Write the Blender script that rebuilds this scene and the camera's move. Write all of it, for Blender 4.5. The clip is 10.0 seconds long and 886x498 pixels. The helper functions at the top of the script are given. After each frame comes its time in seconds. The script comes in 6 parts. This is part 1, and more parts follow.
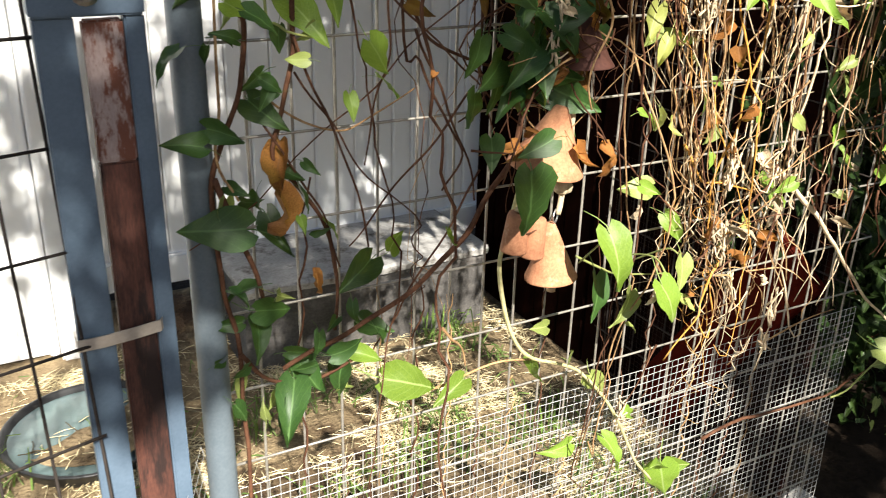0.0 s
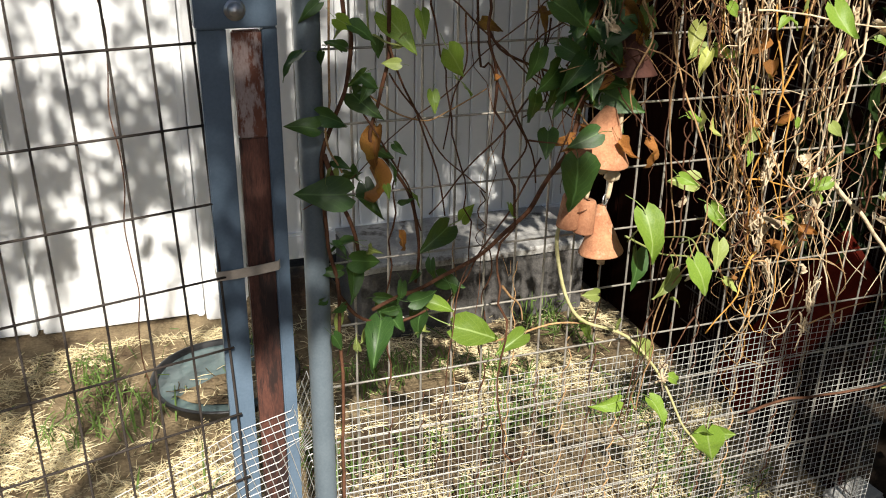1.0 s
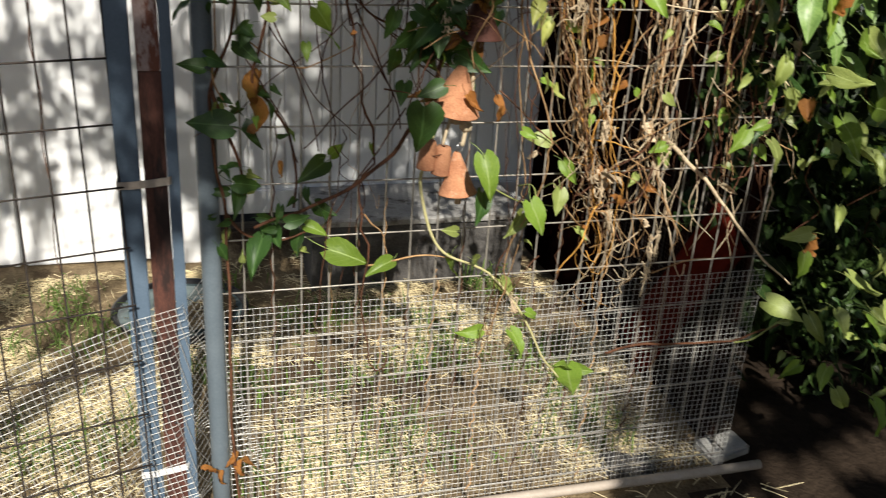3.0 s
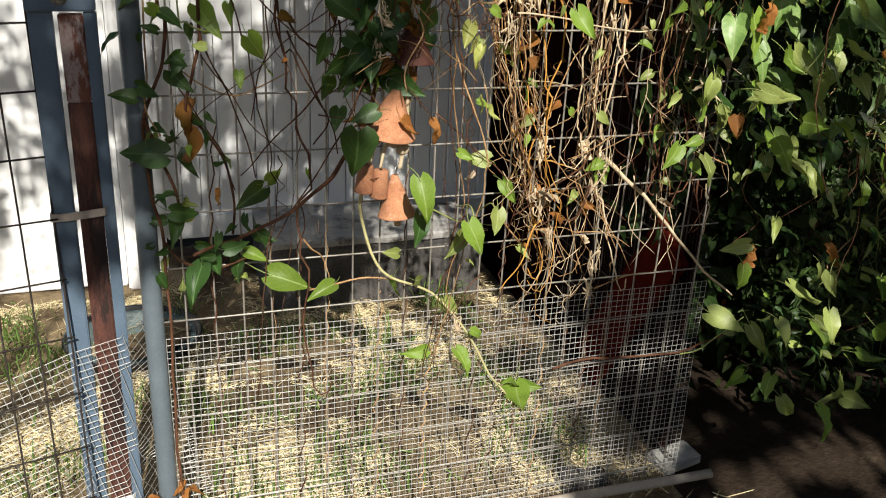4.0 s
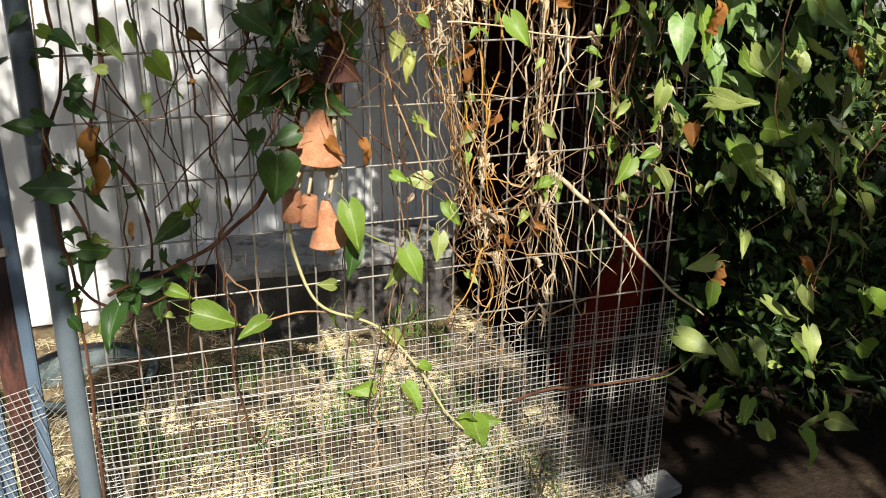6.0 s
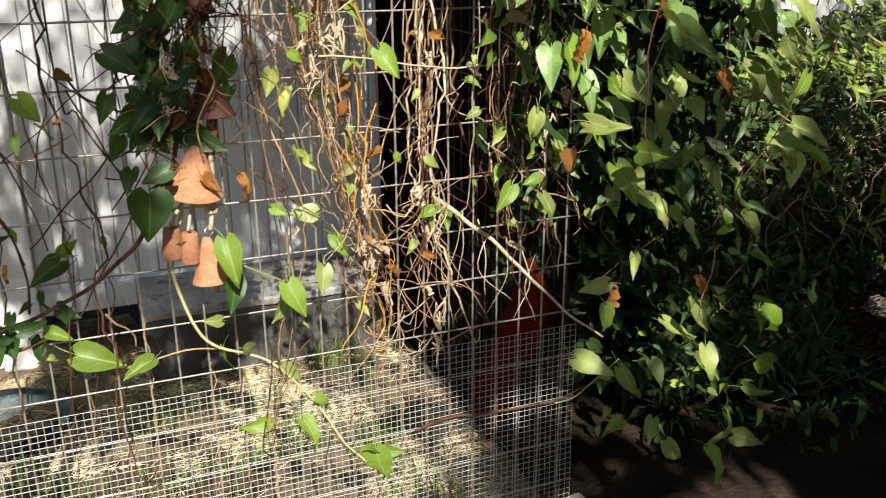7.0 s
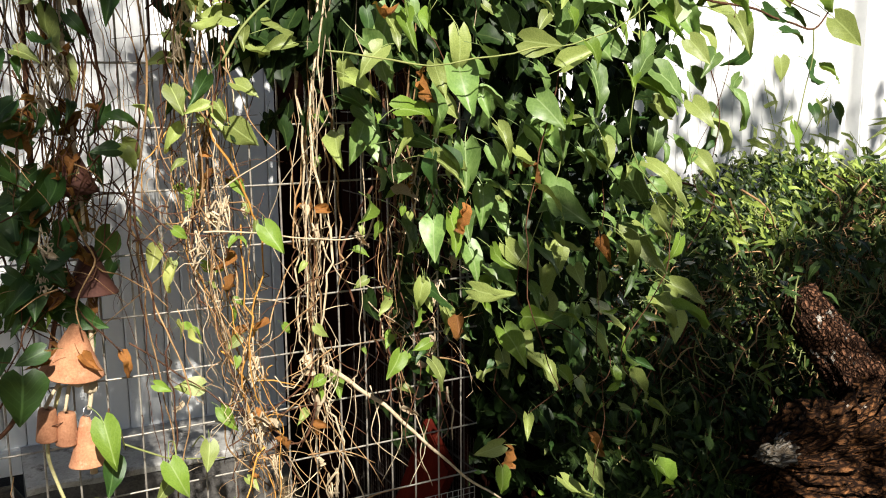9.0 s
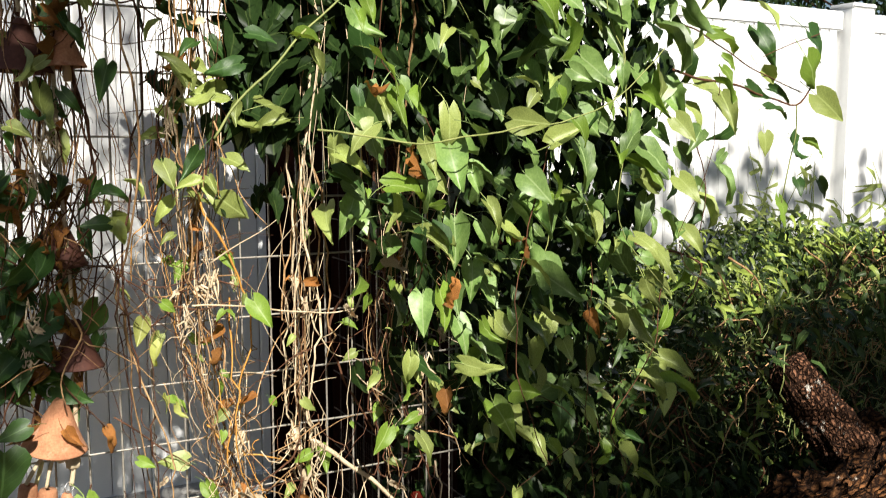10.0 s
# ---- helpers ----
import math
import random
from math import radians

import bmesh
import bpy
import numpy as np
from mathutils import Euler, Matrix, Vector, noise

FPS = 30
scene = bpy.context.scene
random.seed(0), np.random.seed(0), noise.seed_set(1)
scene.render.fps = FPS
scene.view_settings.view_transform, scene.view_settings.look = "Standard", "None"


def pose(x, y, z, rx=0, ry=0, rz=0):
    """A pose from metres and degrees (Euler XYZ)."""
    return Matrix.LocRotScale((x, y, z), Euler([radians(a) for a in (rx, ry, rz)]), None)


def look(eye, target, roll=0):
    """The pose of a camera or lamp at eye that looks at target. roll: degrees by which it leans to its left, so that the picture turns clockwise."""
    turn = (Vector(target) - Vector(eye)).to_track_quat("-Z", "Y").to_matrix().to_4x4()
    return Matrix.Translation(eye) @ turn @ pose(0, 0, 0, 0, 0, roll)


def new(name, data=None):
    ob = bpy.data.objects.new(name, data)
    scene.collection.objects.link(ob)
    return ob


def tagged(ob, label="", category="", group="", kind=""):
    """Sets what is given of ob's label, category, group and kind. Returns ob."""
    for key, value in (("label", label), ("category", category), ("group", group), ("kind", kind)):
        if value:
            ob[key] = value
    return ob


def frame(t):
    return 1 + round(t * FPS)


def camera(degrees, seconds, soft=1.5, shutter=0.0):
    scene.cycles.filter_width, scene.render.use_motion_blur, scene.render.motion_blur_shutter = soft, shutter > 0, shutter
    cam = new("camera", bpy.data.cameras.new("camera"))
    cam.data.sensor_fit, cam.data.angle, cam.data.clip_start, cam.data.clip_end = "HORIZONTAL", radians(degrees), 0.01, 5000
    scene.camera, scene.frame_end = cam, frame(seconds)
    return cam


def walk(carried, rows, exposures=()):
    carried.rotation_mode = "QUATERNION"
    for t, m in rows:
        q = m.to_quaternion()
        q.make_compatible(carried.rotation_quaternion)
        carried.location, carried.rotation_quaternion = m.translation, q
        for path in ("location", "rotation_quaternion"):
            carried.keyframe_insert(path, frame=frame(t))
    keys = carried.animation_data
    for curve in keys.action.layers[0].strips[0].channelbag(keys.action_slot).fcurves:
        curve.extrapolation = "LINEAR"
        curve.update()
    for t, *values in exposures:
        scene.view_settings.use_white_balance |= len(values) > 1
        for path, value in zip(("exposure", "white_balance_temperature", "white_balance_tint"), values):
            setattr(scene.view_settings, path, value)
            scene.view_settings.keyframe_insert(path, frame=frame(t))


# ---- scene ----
cam = camera(52.7, 10.0, soft=1.0, shutter=0.3)
PATH = [
    (0, (0.001, -0.904, 1.227), (0.907, 0.7, 0.448), 1.6),
    (0.5, (-0.001, -1.017, 1.241), (0.747, 0.67, 0.47), 1.2),
    (1, (-0.019, -1.157, 1.275), (0.615, 0.575, 0.502), 1.0),
    (1.5, (0.01, -1.257, 1.28), (0.611, 0.496, 0.528), 1.4),
    (2, (0.067, -1.372, 1.281), (0.579, 0.398, 0.503), 1.5),
    (2.5, (0.136, -1.46, 1.284), (0.596, 0.322, 0.5), 2.6),
    (3, (0.161, -1.48, 1.279), (0.725, 0.271, 0.493), 3.7),
    (3.2, (0.174, -1.486, 1.278), (0.786, 0.243, 0.479), 3.6),
    (4.3, (0.23, -1.502, 1.306), (0.854, 0.253, 0.577), 2.6),
    (4.5, (0.244, -1.495, 1.307), (0.861, 0.267, 0.59), 2.2),
    (5, (0.263, -1.427, 1.296), (0.908, 0.33, 0.59), 1.3),
    (5.2, (0.275, -1.4, 1.287), (0.93, 0.355, 0.587), 1.2),
    (6.3, (0.393, -1.451, 1.273), (1.004, 0.312, 0.553), 0.6),
    (6.5, (0.418, -1.467, 1.274), (1.047, 0.297, 0.573), 0.1),
    (7, (0.473, -1.479, 1.276), (1.181, 0.274, 0.623), -0.4),
    (7.5, (0.503, -1.478, 1.286), (1.274, 0.263, 0.673), -0.5),
    (8, (0.522, -1.493, 1.296), (1.353, 0.246, 0.760), -0.5),
    (8.5, (0.522, -1.501, 1.319), (1.402, 0.244, 0.896), -0.5),
    (9, (0.518, -1.499, 1.328), (1.426, 0.247, 0.971), -0.4),
    (9.5, (0.517, -1.498, 1.337), (1.433, 0.252, 1.025), -0.3),
    (10, (0.518, -1.498, 1.355), (1.457, 0.252, 1.125), 0.0),
]
walk(cam, [(t, look(eye, target, roll)) for t, eye, target, roll in PATH], exposures=[(0.0, 1.4), (1.0, 0.72), (2.5, 0.38), (5.0, 0.48), (7.5, 0.75), (10.0, 0.76)])

# ---- world, sun ----
SUN_SLOPE = 0.78          # drop per metre of run towards +y
SUN_SIDE = 0.15
world = bpy.data.worlds.new("sky")
scene.world = world
world.use_nodes = True
wn = world.node_tree
sky = wn.nodes.new("ShaderNodeTexSky")
sky.sky_type = "NISHITA"
sky.sun_disc = False
sky.sun_elevation = math.atan(SUN_SLOPE)
sky.sun_rotation = radians(180 + 8)
wn.nodes["Background"].inputs["Strength"].default_value = 0.044
wn.links.new(sky.outputs["Color"], wn.nodes["Background"].inputs["Color"])
sun_data = bpy.data.lights.new("sun", "SUN")
sun_data.energy, sun_data.angle, sun_data.color = 5.0, radians(0.53), (1.0, 0.95, 0.86)
sun = new("sun", sun_data)
sun.matrix_world = look((0, 0, 6), (SUN_SIDE, 1, 6 - SUN_SLOPE))

# ---- materials ----
def node(nt, kind, **sockets):
    n = nt.nodes.new(kind)
    for key, value in sockets.items():
        n.inputs[key].default_value = value
    return n


def ramp_of(nt, factor, stops):
    r = nt.nodes.new("ShaderNodeValToRGB")
    els = r.color_ramp.elements
    while len(els) < len(stops):
        els.new(0.5)
    for el, (p, c) in zip(els, stops):
        el.position, el.color = p, (*c, 1)
    nt.links.new(factor, r.inputs["Fac"])
    return r.outputs["Color"]


def mix_rgb(nt, fac, a, b, blend="MIX"):
    m = nt.nodes.new("ShaderNodeMix")
    m.data_type, m.blend_type = "RGBA", blend
    for value, sock in ((fac, m.inputs[0]), (a, m.inputs[6]), (b, m.inputs[7])):
        if isinstance(value, (int, float)):
            sock.default_value = value
        elif isinstance(value, tuple):
            sock.default_value = (*value, 1)
        else:
            nt.links.new(value, sock)
    return m.outputs[2]


def surface(name, dark, light, scale=20, fine=200, rough=0.6, metal=0.0, bump=0.3, depth=0.002, stretch=(1, 1, 1), wear=None, wear_at=(0.6, 0.68),
            wear_scale=12, spread=0.0, translucent=0.0, gloss=0.5, coords="Object", island=False):
    """A procedural surface: two scales of tone, fine relief, an optional worn second colour."""
    m = bpy.data.materials.new(name)
    m.use_nodes = True
    nt = m.node_tree
    b = nt.nodes["Principled BSDF"]
    tc = nt.nodes.new("ShaderNodeTexCoord")
    mp = nt.nodes.new("ShaderNodeMapping")
    mp.inputs["Scale"].default_value = stretch
    nt.links.new(tc.outputs[coords], mp.inputs["Vector"])
    info = nt.nodes.new("ShaderNodeObjectInfo")
    rnd = info.outputs["Random"]
    if island:
        rnd = nt.nodes.new("ShaderNodeNewGeometry").outputs["Random Per Island"]
    off = nt.nodes.new("ShaderNodeVectorMath")
    off.operation = "MULTIPLY_ADD"
    nt.links.new(rnd, off.inputs[0])
    off.inputs[1].default_value = (7.3, 3.1, 5.7)
    nt.links.new(mp.outputs["Vector"], off.inputs[2])
    vec = off.outputs["Vector"]
    big = node(nt, "ShaderNodeTexNoise", Scale=scale, Detail=5.0, Roughness=0.6)
    small = node(nt, "ShaderNodeTexNoise", Scale=fine, Detail=3.0, Roughness=0.6)
    for n in (big, small):
        nt.links.new(vec, n.inputs["Vector"])
    mean = nt.nodes.new("ShaderNodeMath")
    mean.operation = "MULTIPLY_ADD"
    nt.links.new(small.outputs["Fac"], mean.inputs[0])
    mean.inputs[1].default_value = 0.4
    half = nt.nodes.new("ShaderNodeMath")
    half.operation = "MULTIPLY"
    nt.links.new(big.outputs["Fac"], half.inputs[0])
    half.inputs[1].default_value = 0.6
    nt.links.new(half.outputs[0], mean.inputs[2])
    col = ramp_of(nt, mean.outputs[0], [(0.32, dark), (0.68, light)])
    if spread:
        hsv = nt.nodes.new("ShaderNodeHueSaturation")
        mr = node(nt, "ShaderNodeMapRange")
        nt.links.new(rnd, mr.inputs["Value"])
        mr.inputs["To Min"].default_value, mr.inputs["To Max"].default_value = 1 - spread, 1 + spread
        nt.links.new(mr.outputs["Result"], hsv.inputs["Value"])
        nt.links.new(col, hsv.inputs["Color"])
        col = hsv.outputs["Color"]
    if wear:
        w = node(nt, "ShaderNodeTexNoise", Scale=wear_scale, Detail=6.0, Roughness=0.7)
        nt.links.new(vec, w.inputs["Vector"])
        fac = ramp_of(nt, w.outputs["Fac"], [(wear_at[0], (0, 0, 0)), (wear_at[1], (1, 1, 1))])
        col = mix_rgb(nt, fac, col, wear)
    nt.links.new(col, b.inputs["Base Color"])
    b.inputs["Roughness"].default_value, b.inputs["Metallic"].default_value = rough, metal
    b.inputs["Specular IOR Level"].default_value = gloss
    if bump:
        bp = node(nt, "ShaderNodeBump", Strength=bump, Distance=depth)
        nt.links.new(mean.outputs[0], bp.inputs["Height"])
        nt.links.new(bp.outputs["Normal"], b.inputs["Normal"])
    if translucent:
        tr = nt.nodes.new("ShaderNodeBsdfTranslucent")
        nt.links.new(mix_rgb(nt, 0.35, col, (0.4, 0.5, 0.04)), tr.inputs["Color"])
        mx = nt.nodes.new("ShaderNodeMixShader")
        mx.inputs["Fac"].default_value = translucent
        nt.links.new(b.outputs["BSDF"], mx.inputs[1])
        nt.links.new(tr.outputs["BSDF"], mx.inputs[2])
        nt.links.new(mx.outputs[0], nt.nodes["Material Output"].inputs["Surface"])
    return m


def leaf_surface(name, dark, light, vein, translucent=0.25, spread=0.25, rough=0.42, island=False, gloss=0.35, blotch=None):
    """A leaf: mottled green with paler midrib and side veins along its own length."""
    m = surface(name, dark, light, scale=35, fine=260, rough=rough, bump=0.25, depth=0.001, spread=spread, translucent=translucent, island=island, gloss=gloss, wear=blotch, wear_at=(0.64, 0.72), wear_scale=4)
    nt = m.node_tree
    b = nt.nodes["Principled BSDF"]
    uv = nt.nodes.new("ShaderNodeUVMap")
    sep = nt.nodes.new("ShaderNodeSeparateXYZ")
    nt.links.new(uv.outputs["UV"], sep.inputs[0])
    centre = nt.nodes.new("ShaderNodeMath")
    centre.operation = "SUBTRACT"
    nt.links.new(sep.outputs["X"], centre.inputs[0])
    centre.inputs[1].default_value = 0.5
    side = nt.nodes.new("ShaderNodeMath")
    side.operation = "ABSOLUTE"
    nt.links.new(centre.outputs[0], side.inputs[0])
    rib = ramp_of(nt, side.outputs[0], [(0.012, (1, 1, 1)), (0.03, (0, 0, 0))])
    slant = nt.nodes.new("ShaderNodeMath")
    slant.operation = "MULTIPLY_ADD"
    nt.links.new(side.outputs[0], slant.inputs[0])
    slant.inputs[1].default_value = -0.9
    nt.links.new(sep.outputs["Y"], slant.inputs[2])
    saw = nt.nodes.new("ShaderNodeMath")
    saw.operation = "PINGPONG"
    nt.links.new(slant.outputs[0], saw.inputs[0])
    saw.inputs[1].default_value = 0.075
    vn = ramp_of(nt, saw.outputs[0], [(0.003, (0.3, 0.3, 0.3)), (0.012, (0, 0, 0))])
    tot = mix_rgb(nt, 1.0, rib, vn, "ADD")
    old = b.inputs["Base Color"].links[0].from_socket
    nt.links.new(mix_rgb(nt, tot, old, vein), b.inputs["Base Color"])
    return m


M_LEAF = leaf_surface("leaf_green", (0.16, 0.215, 0.05), (0.38, 0.435, 0.125), (0.42, 0.5, 0.17), spread=0.4, gloss=0.5, blotch=(0.3, 0.3, 0.06))
# Dark leaf copy; on post and chime vines it carries their shade.
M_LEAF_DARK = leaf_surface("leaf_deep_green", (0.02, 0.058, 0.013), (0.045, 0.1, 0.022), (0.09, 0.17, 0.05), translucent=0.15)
M_LEAF_LIGHT = leaf_surface("leaf_yellow_green", (0.12, 0.23, 0.025), (0.27, 0.39, 0.06), (0.36, 0.48, 0.15), translucent=0.35)
M_LEAF_PALE = leaf_surface("leaf_pale_yellow", (0.36, 0.4, 0.08), (0.58, 0.6, 0.2), (0.62, 0.64, 0.3), translucent=0.4)
M_LEAF_DEAD = leaf_surface("leaf_dry_brown", (0.14, 0.05, 0.015), (0.46, 0.2, 0.055), (0.25, 0.12, 0.05), translucent=0.25, rough=0.75, spread=0.45, gloss=0.15, blotch=(0.1, 0.04, 0.015))
M_LEAF_OUTER = leaf_surface("leaf_outer", (0.07, 0.14, 0.03), (0.2, 0.3, 0.085), (0.28, 0.38, 0.15), translucent=0.12, island=True, spread=0.5, gloss=0.5)
# Near-black leaf copy: deep shade inside the foliage put into its colour.
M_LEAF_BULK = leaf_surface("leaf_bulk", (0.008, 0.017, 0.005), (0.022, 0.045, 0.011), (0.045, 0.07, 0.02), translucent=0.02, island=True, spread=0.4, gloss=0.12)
# Shrub body darkened, crest brightened: shade and sun put into the leaf colours.
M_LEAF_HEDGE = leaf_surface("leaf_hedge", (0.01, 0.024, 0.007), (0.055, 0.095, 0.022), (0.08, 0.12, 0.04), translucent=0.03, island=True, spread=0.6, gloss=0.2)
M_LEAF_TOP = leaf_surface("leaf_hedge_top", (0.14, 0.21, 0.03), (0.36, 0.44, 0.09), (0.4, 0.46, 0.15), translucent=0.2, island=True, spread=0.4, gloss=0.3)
M_STEM = surface("vine_bark", (0.05, 0.022, 0.013), (0.16, 0.075, 0.042), scale=30, fine=220, rough=0.8, bump=0.6, spread=0.2, gloss=0.12)
M_STEM_GREEN = surface("vine_green_stem", (0.16, 0.2, 0.05), (0.34, 0.36, 0.12), scale=30, fine=220, rough=0.6, spread=0.2)
M_STEM_PALE = surface("vine_pale_stem", (0.34, 0.32, 0.13), (0.62, 0.56, 0.3), scale=30, fine=220, rough=0.7, bump=0.5, spread=0.2)
M_DRY = surface("dry_stem", (0.15, 0.075, 0.032), (0.6, 0.38, 0.19), scale=40, fine=300, rough=0.85, bump=0.5, spread=0.35, gloss=0.12)
M_DRY_GOLD = surface("dry_stem_gold", (0.4, 0.17, 0.03), (0.7, 0.38, 0.1), scale=40, fine=300, rough=0.8, bump=0.5, spread=0.3, gloss=0.12)
M_DRY_GREY = surface("dry_stem_grey", (0.32, 0.23, 0.14), (0.78, 0.64, 0.44), scale=40, fine=300, rough=0.9, bump=0.5, spread=0.3, gloss=0.12)
M_WIRE = surface("galvanised_wire", (0.24, 0.22, 0.195), (0.54, 0.5, 0.43), scale=60, fine=500, rough=0.45, metal=0.5, bump=0.2, depth=0.0005, wear=(0.2, 0.13, 0.08), wear_at=(0.66, 0.75))
# Weathered wire of the gate; on the side panel the dark is painted shade.
M_WIRE_OLD_SHADE = surface("weathered_shade_wire", (0.025, 0.02, 0.018), (0.07, 0.058, 0.05), scale=60, fine=500, rough=0.7, metal=0.1, bump=0.2, depth=0.0005, gloss=0.12)
M_CLOTH = surface("galvanised_mesh", (0.45, 0.445, 0.42), (0.7, 0.69, 0.65), scale=60, fine=500, rough=0.45, metal=0.4, bump=0.1, depth=0.0005)
M_POST = surface("grey_blue_paint", (0.088, 0.132, 0.185), (0.13, 0.182, 0.245), scale=14, fine=260, rough=0.5, bump=0.2, depth=0.0006, wear=(0.1, 0.1, 0.1), wear_at=(0.7, 0.78), wear_scale=30)
M_TUBE = surface("grey_tube_paint", (0.105, 0.135, 0.16), (0.16, 0.195, 0.22), scale=14, fine=260, rough=0.45, bump=0.2, depth=0.0006, wear=(0.09, 0.08, 0.075), wear_at=(0.72, 0.78), wear_scale=40)
M_STEEL = surface("bolt_steel", (0.5, 0.5, 0.5), (0.7, 0.7, 0.7), scale=80, rough=0.35, metal=0.9, bump=0.1)
M_BATTEN = surface("red_brown_batten", (0.03, 0.011, 0.008), (0.19, 0.07, 0.046), scale=10, fine=120, rough=0.7, bump=0.8, stretch=(6, 6, 1), wear=(0.022, 0.01, 0.008), wear_at=(0.5, 0.6), wear_scale=5)
M_FLAKED = surface("flaked_pink_paint", (0.26, 0.18, 0.165), (0.48, 0.38, 0.35), scale=14, fine=170, rough=0.75, bump=0.9, stretch=(3, 3, 1), wear=(0.17, 0.06, 0.035), wear_at=(0.48, 0.55), wear_scale=17)
M_STRAP = surface("beige_strap", (0.36, 0.3, 0.24), (0.5, 0.43, 0.36), scale=30, rough=0.5, bump=0.1)
M_VINYL = surface("white_vinyl", (0.82, 0.825, 0.82), (0.88, 0.88, 0.87), scale=3, fine=60, rough=0.45, bump=0.05, wear=(0.62, 0.6, 0.54), wear_at=(0.66, 0.8), wear_scale=5)
# Kerb top and face: sunlit and shaded tones put into the concrete colours.
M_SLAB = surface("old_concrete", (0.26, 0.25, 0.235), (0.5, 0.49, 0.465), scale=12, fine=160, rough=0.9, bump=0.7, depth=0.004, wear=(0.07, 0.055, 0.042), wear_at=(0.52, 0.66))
M_CONCRETE_SHADE = surface("shade_toned_concrete", (0.03, 0.028, 0.027), (0.14, 0.13, 0.12), scale=9, fine=150, rough=0.75, bump=0.8, depth=0.005, wear=(0.22, 0.2, 0.18), wear_at=(0.58, 0.7), wear_scale=4)
M_BRICK = surface("pale_paver", (0.27, 0.26, 0.24), (0.46, 0.45, 0.42), scale=16, fine=200, rough=0.9, bump=0.6, depth=0.003, wear=(0.25, 0.22, 0.18), wear_at=(0.6, 0.72))
# Brown planks taken to near black: the run's deep shade in their colour.
M_PLANK = surface("near_black_plank", (0.004, 0.002, 0.0015), (0.015, 0.005, 0.0035), scale=8, fine=120, rough=0.8, bump=0.5, stretch=(6, 6, 1), spread=0.4, gloss=0.0)
M_BOARD = surface("red_stained_board", (0.03, 0.004, 0.003), (0.085, 0.012, 0.007), scale=8, fine=120, rough=0.75, bump=0.5, stretch=(6, 6, 1), gloss=0.0)
M_TERRA = surface("terracotta", (0.26, 0.1, 0.048), (0.56, 0.27, 0.14), scale=26, fine=300, rough=0.9, bump=0.7, depth=0.0015, wear=(0.62, 0.4, 0.27), wear_at=(0.56, 0.7), wear_scale=30, spread=0.15)
M_TERRA_DARK = surface("dark_terracotta", (0.06, 0.02, 0.014), (0.14, 0.052, 0.034), scale=18, fine=240, rough=0.8, bump=0.4, depth=0.001)
M_ROPE = surface("hemp_rope", (0.42, 0.33, 0.21), (0.66, 0.55, 0.38), scale=60, fine=500, rough=0.95, bump=0.9, depth=0.002)
M_DOWEL = surface("pale_dowel", (0.5, 0.33, 0.18), (0.66, 0.48, 0.3), scale=20, rough=0.7, stretch=(5, 5, 1))
M_RUBBER = surface("black_rubber", (0.012, 0.012, 0.013), (0.03, 0.03, 0.03), scale=20, fine=200, rough=0.5, bump=0.2, wear=(0.13, 0.12, 0.1), wear_at=(0.6, 0.75))
# Dark patches: bare soil, and shadows on the straw painted in.
M_SOIL = surface("soil_and_straw", (0.09, 0.06, 0.034), (0.38, 0.29, 0.17), scale=7, fine=130, rough=0.95, bump=0.9, depth=0.02, wear=(0.07, 0.045, 0.028), wear_at=(0.52, 0.66), wear_scale=3.2, gloss=0.12)
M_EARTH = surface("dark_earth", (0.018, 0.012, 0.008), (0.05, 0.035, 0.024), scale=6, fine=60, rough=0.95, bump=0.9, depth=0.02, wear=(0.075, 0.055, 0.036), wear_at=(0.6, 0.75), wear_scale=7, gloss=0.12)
M_STRAW = surface("straw", (0.6, 0.48, 0.26), (0.86, 0.76, 0.5), scale=30, rough=0.75, bump=0.2, island=True, spread=0.35, gloss=0.12)
M_GRASS = surface("grass_blade", (0.08, 0.16, 0.03), (0.2, 0.3, 0.06), scale=30, rough=0.6, bump=0.1, island=True, spread=0.35, translucent=0.25)


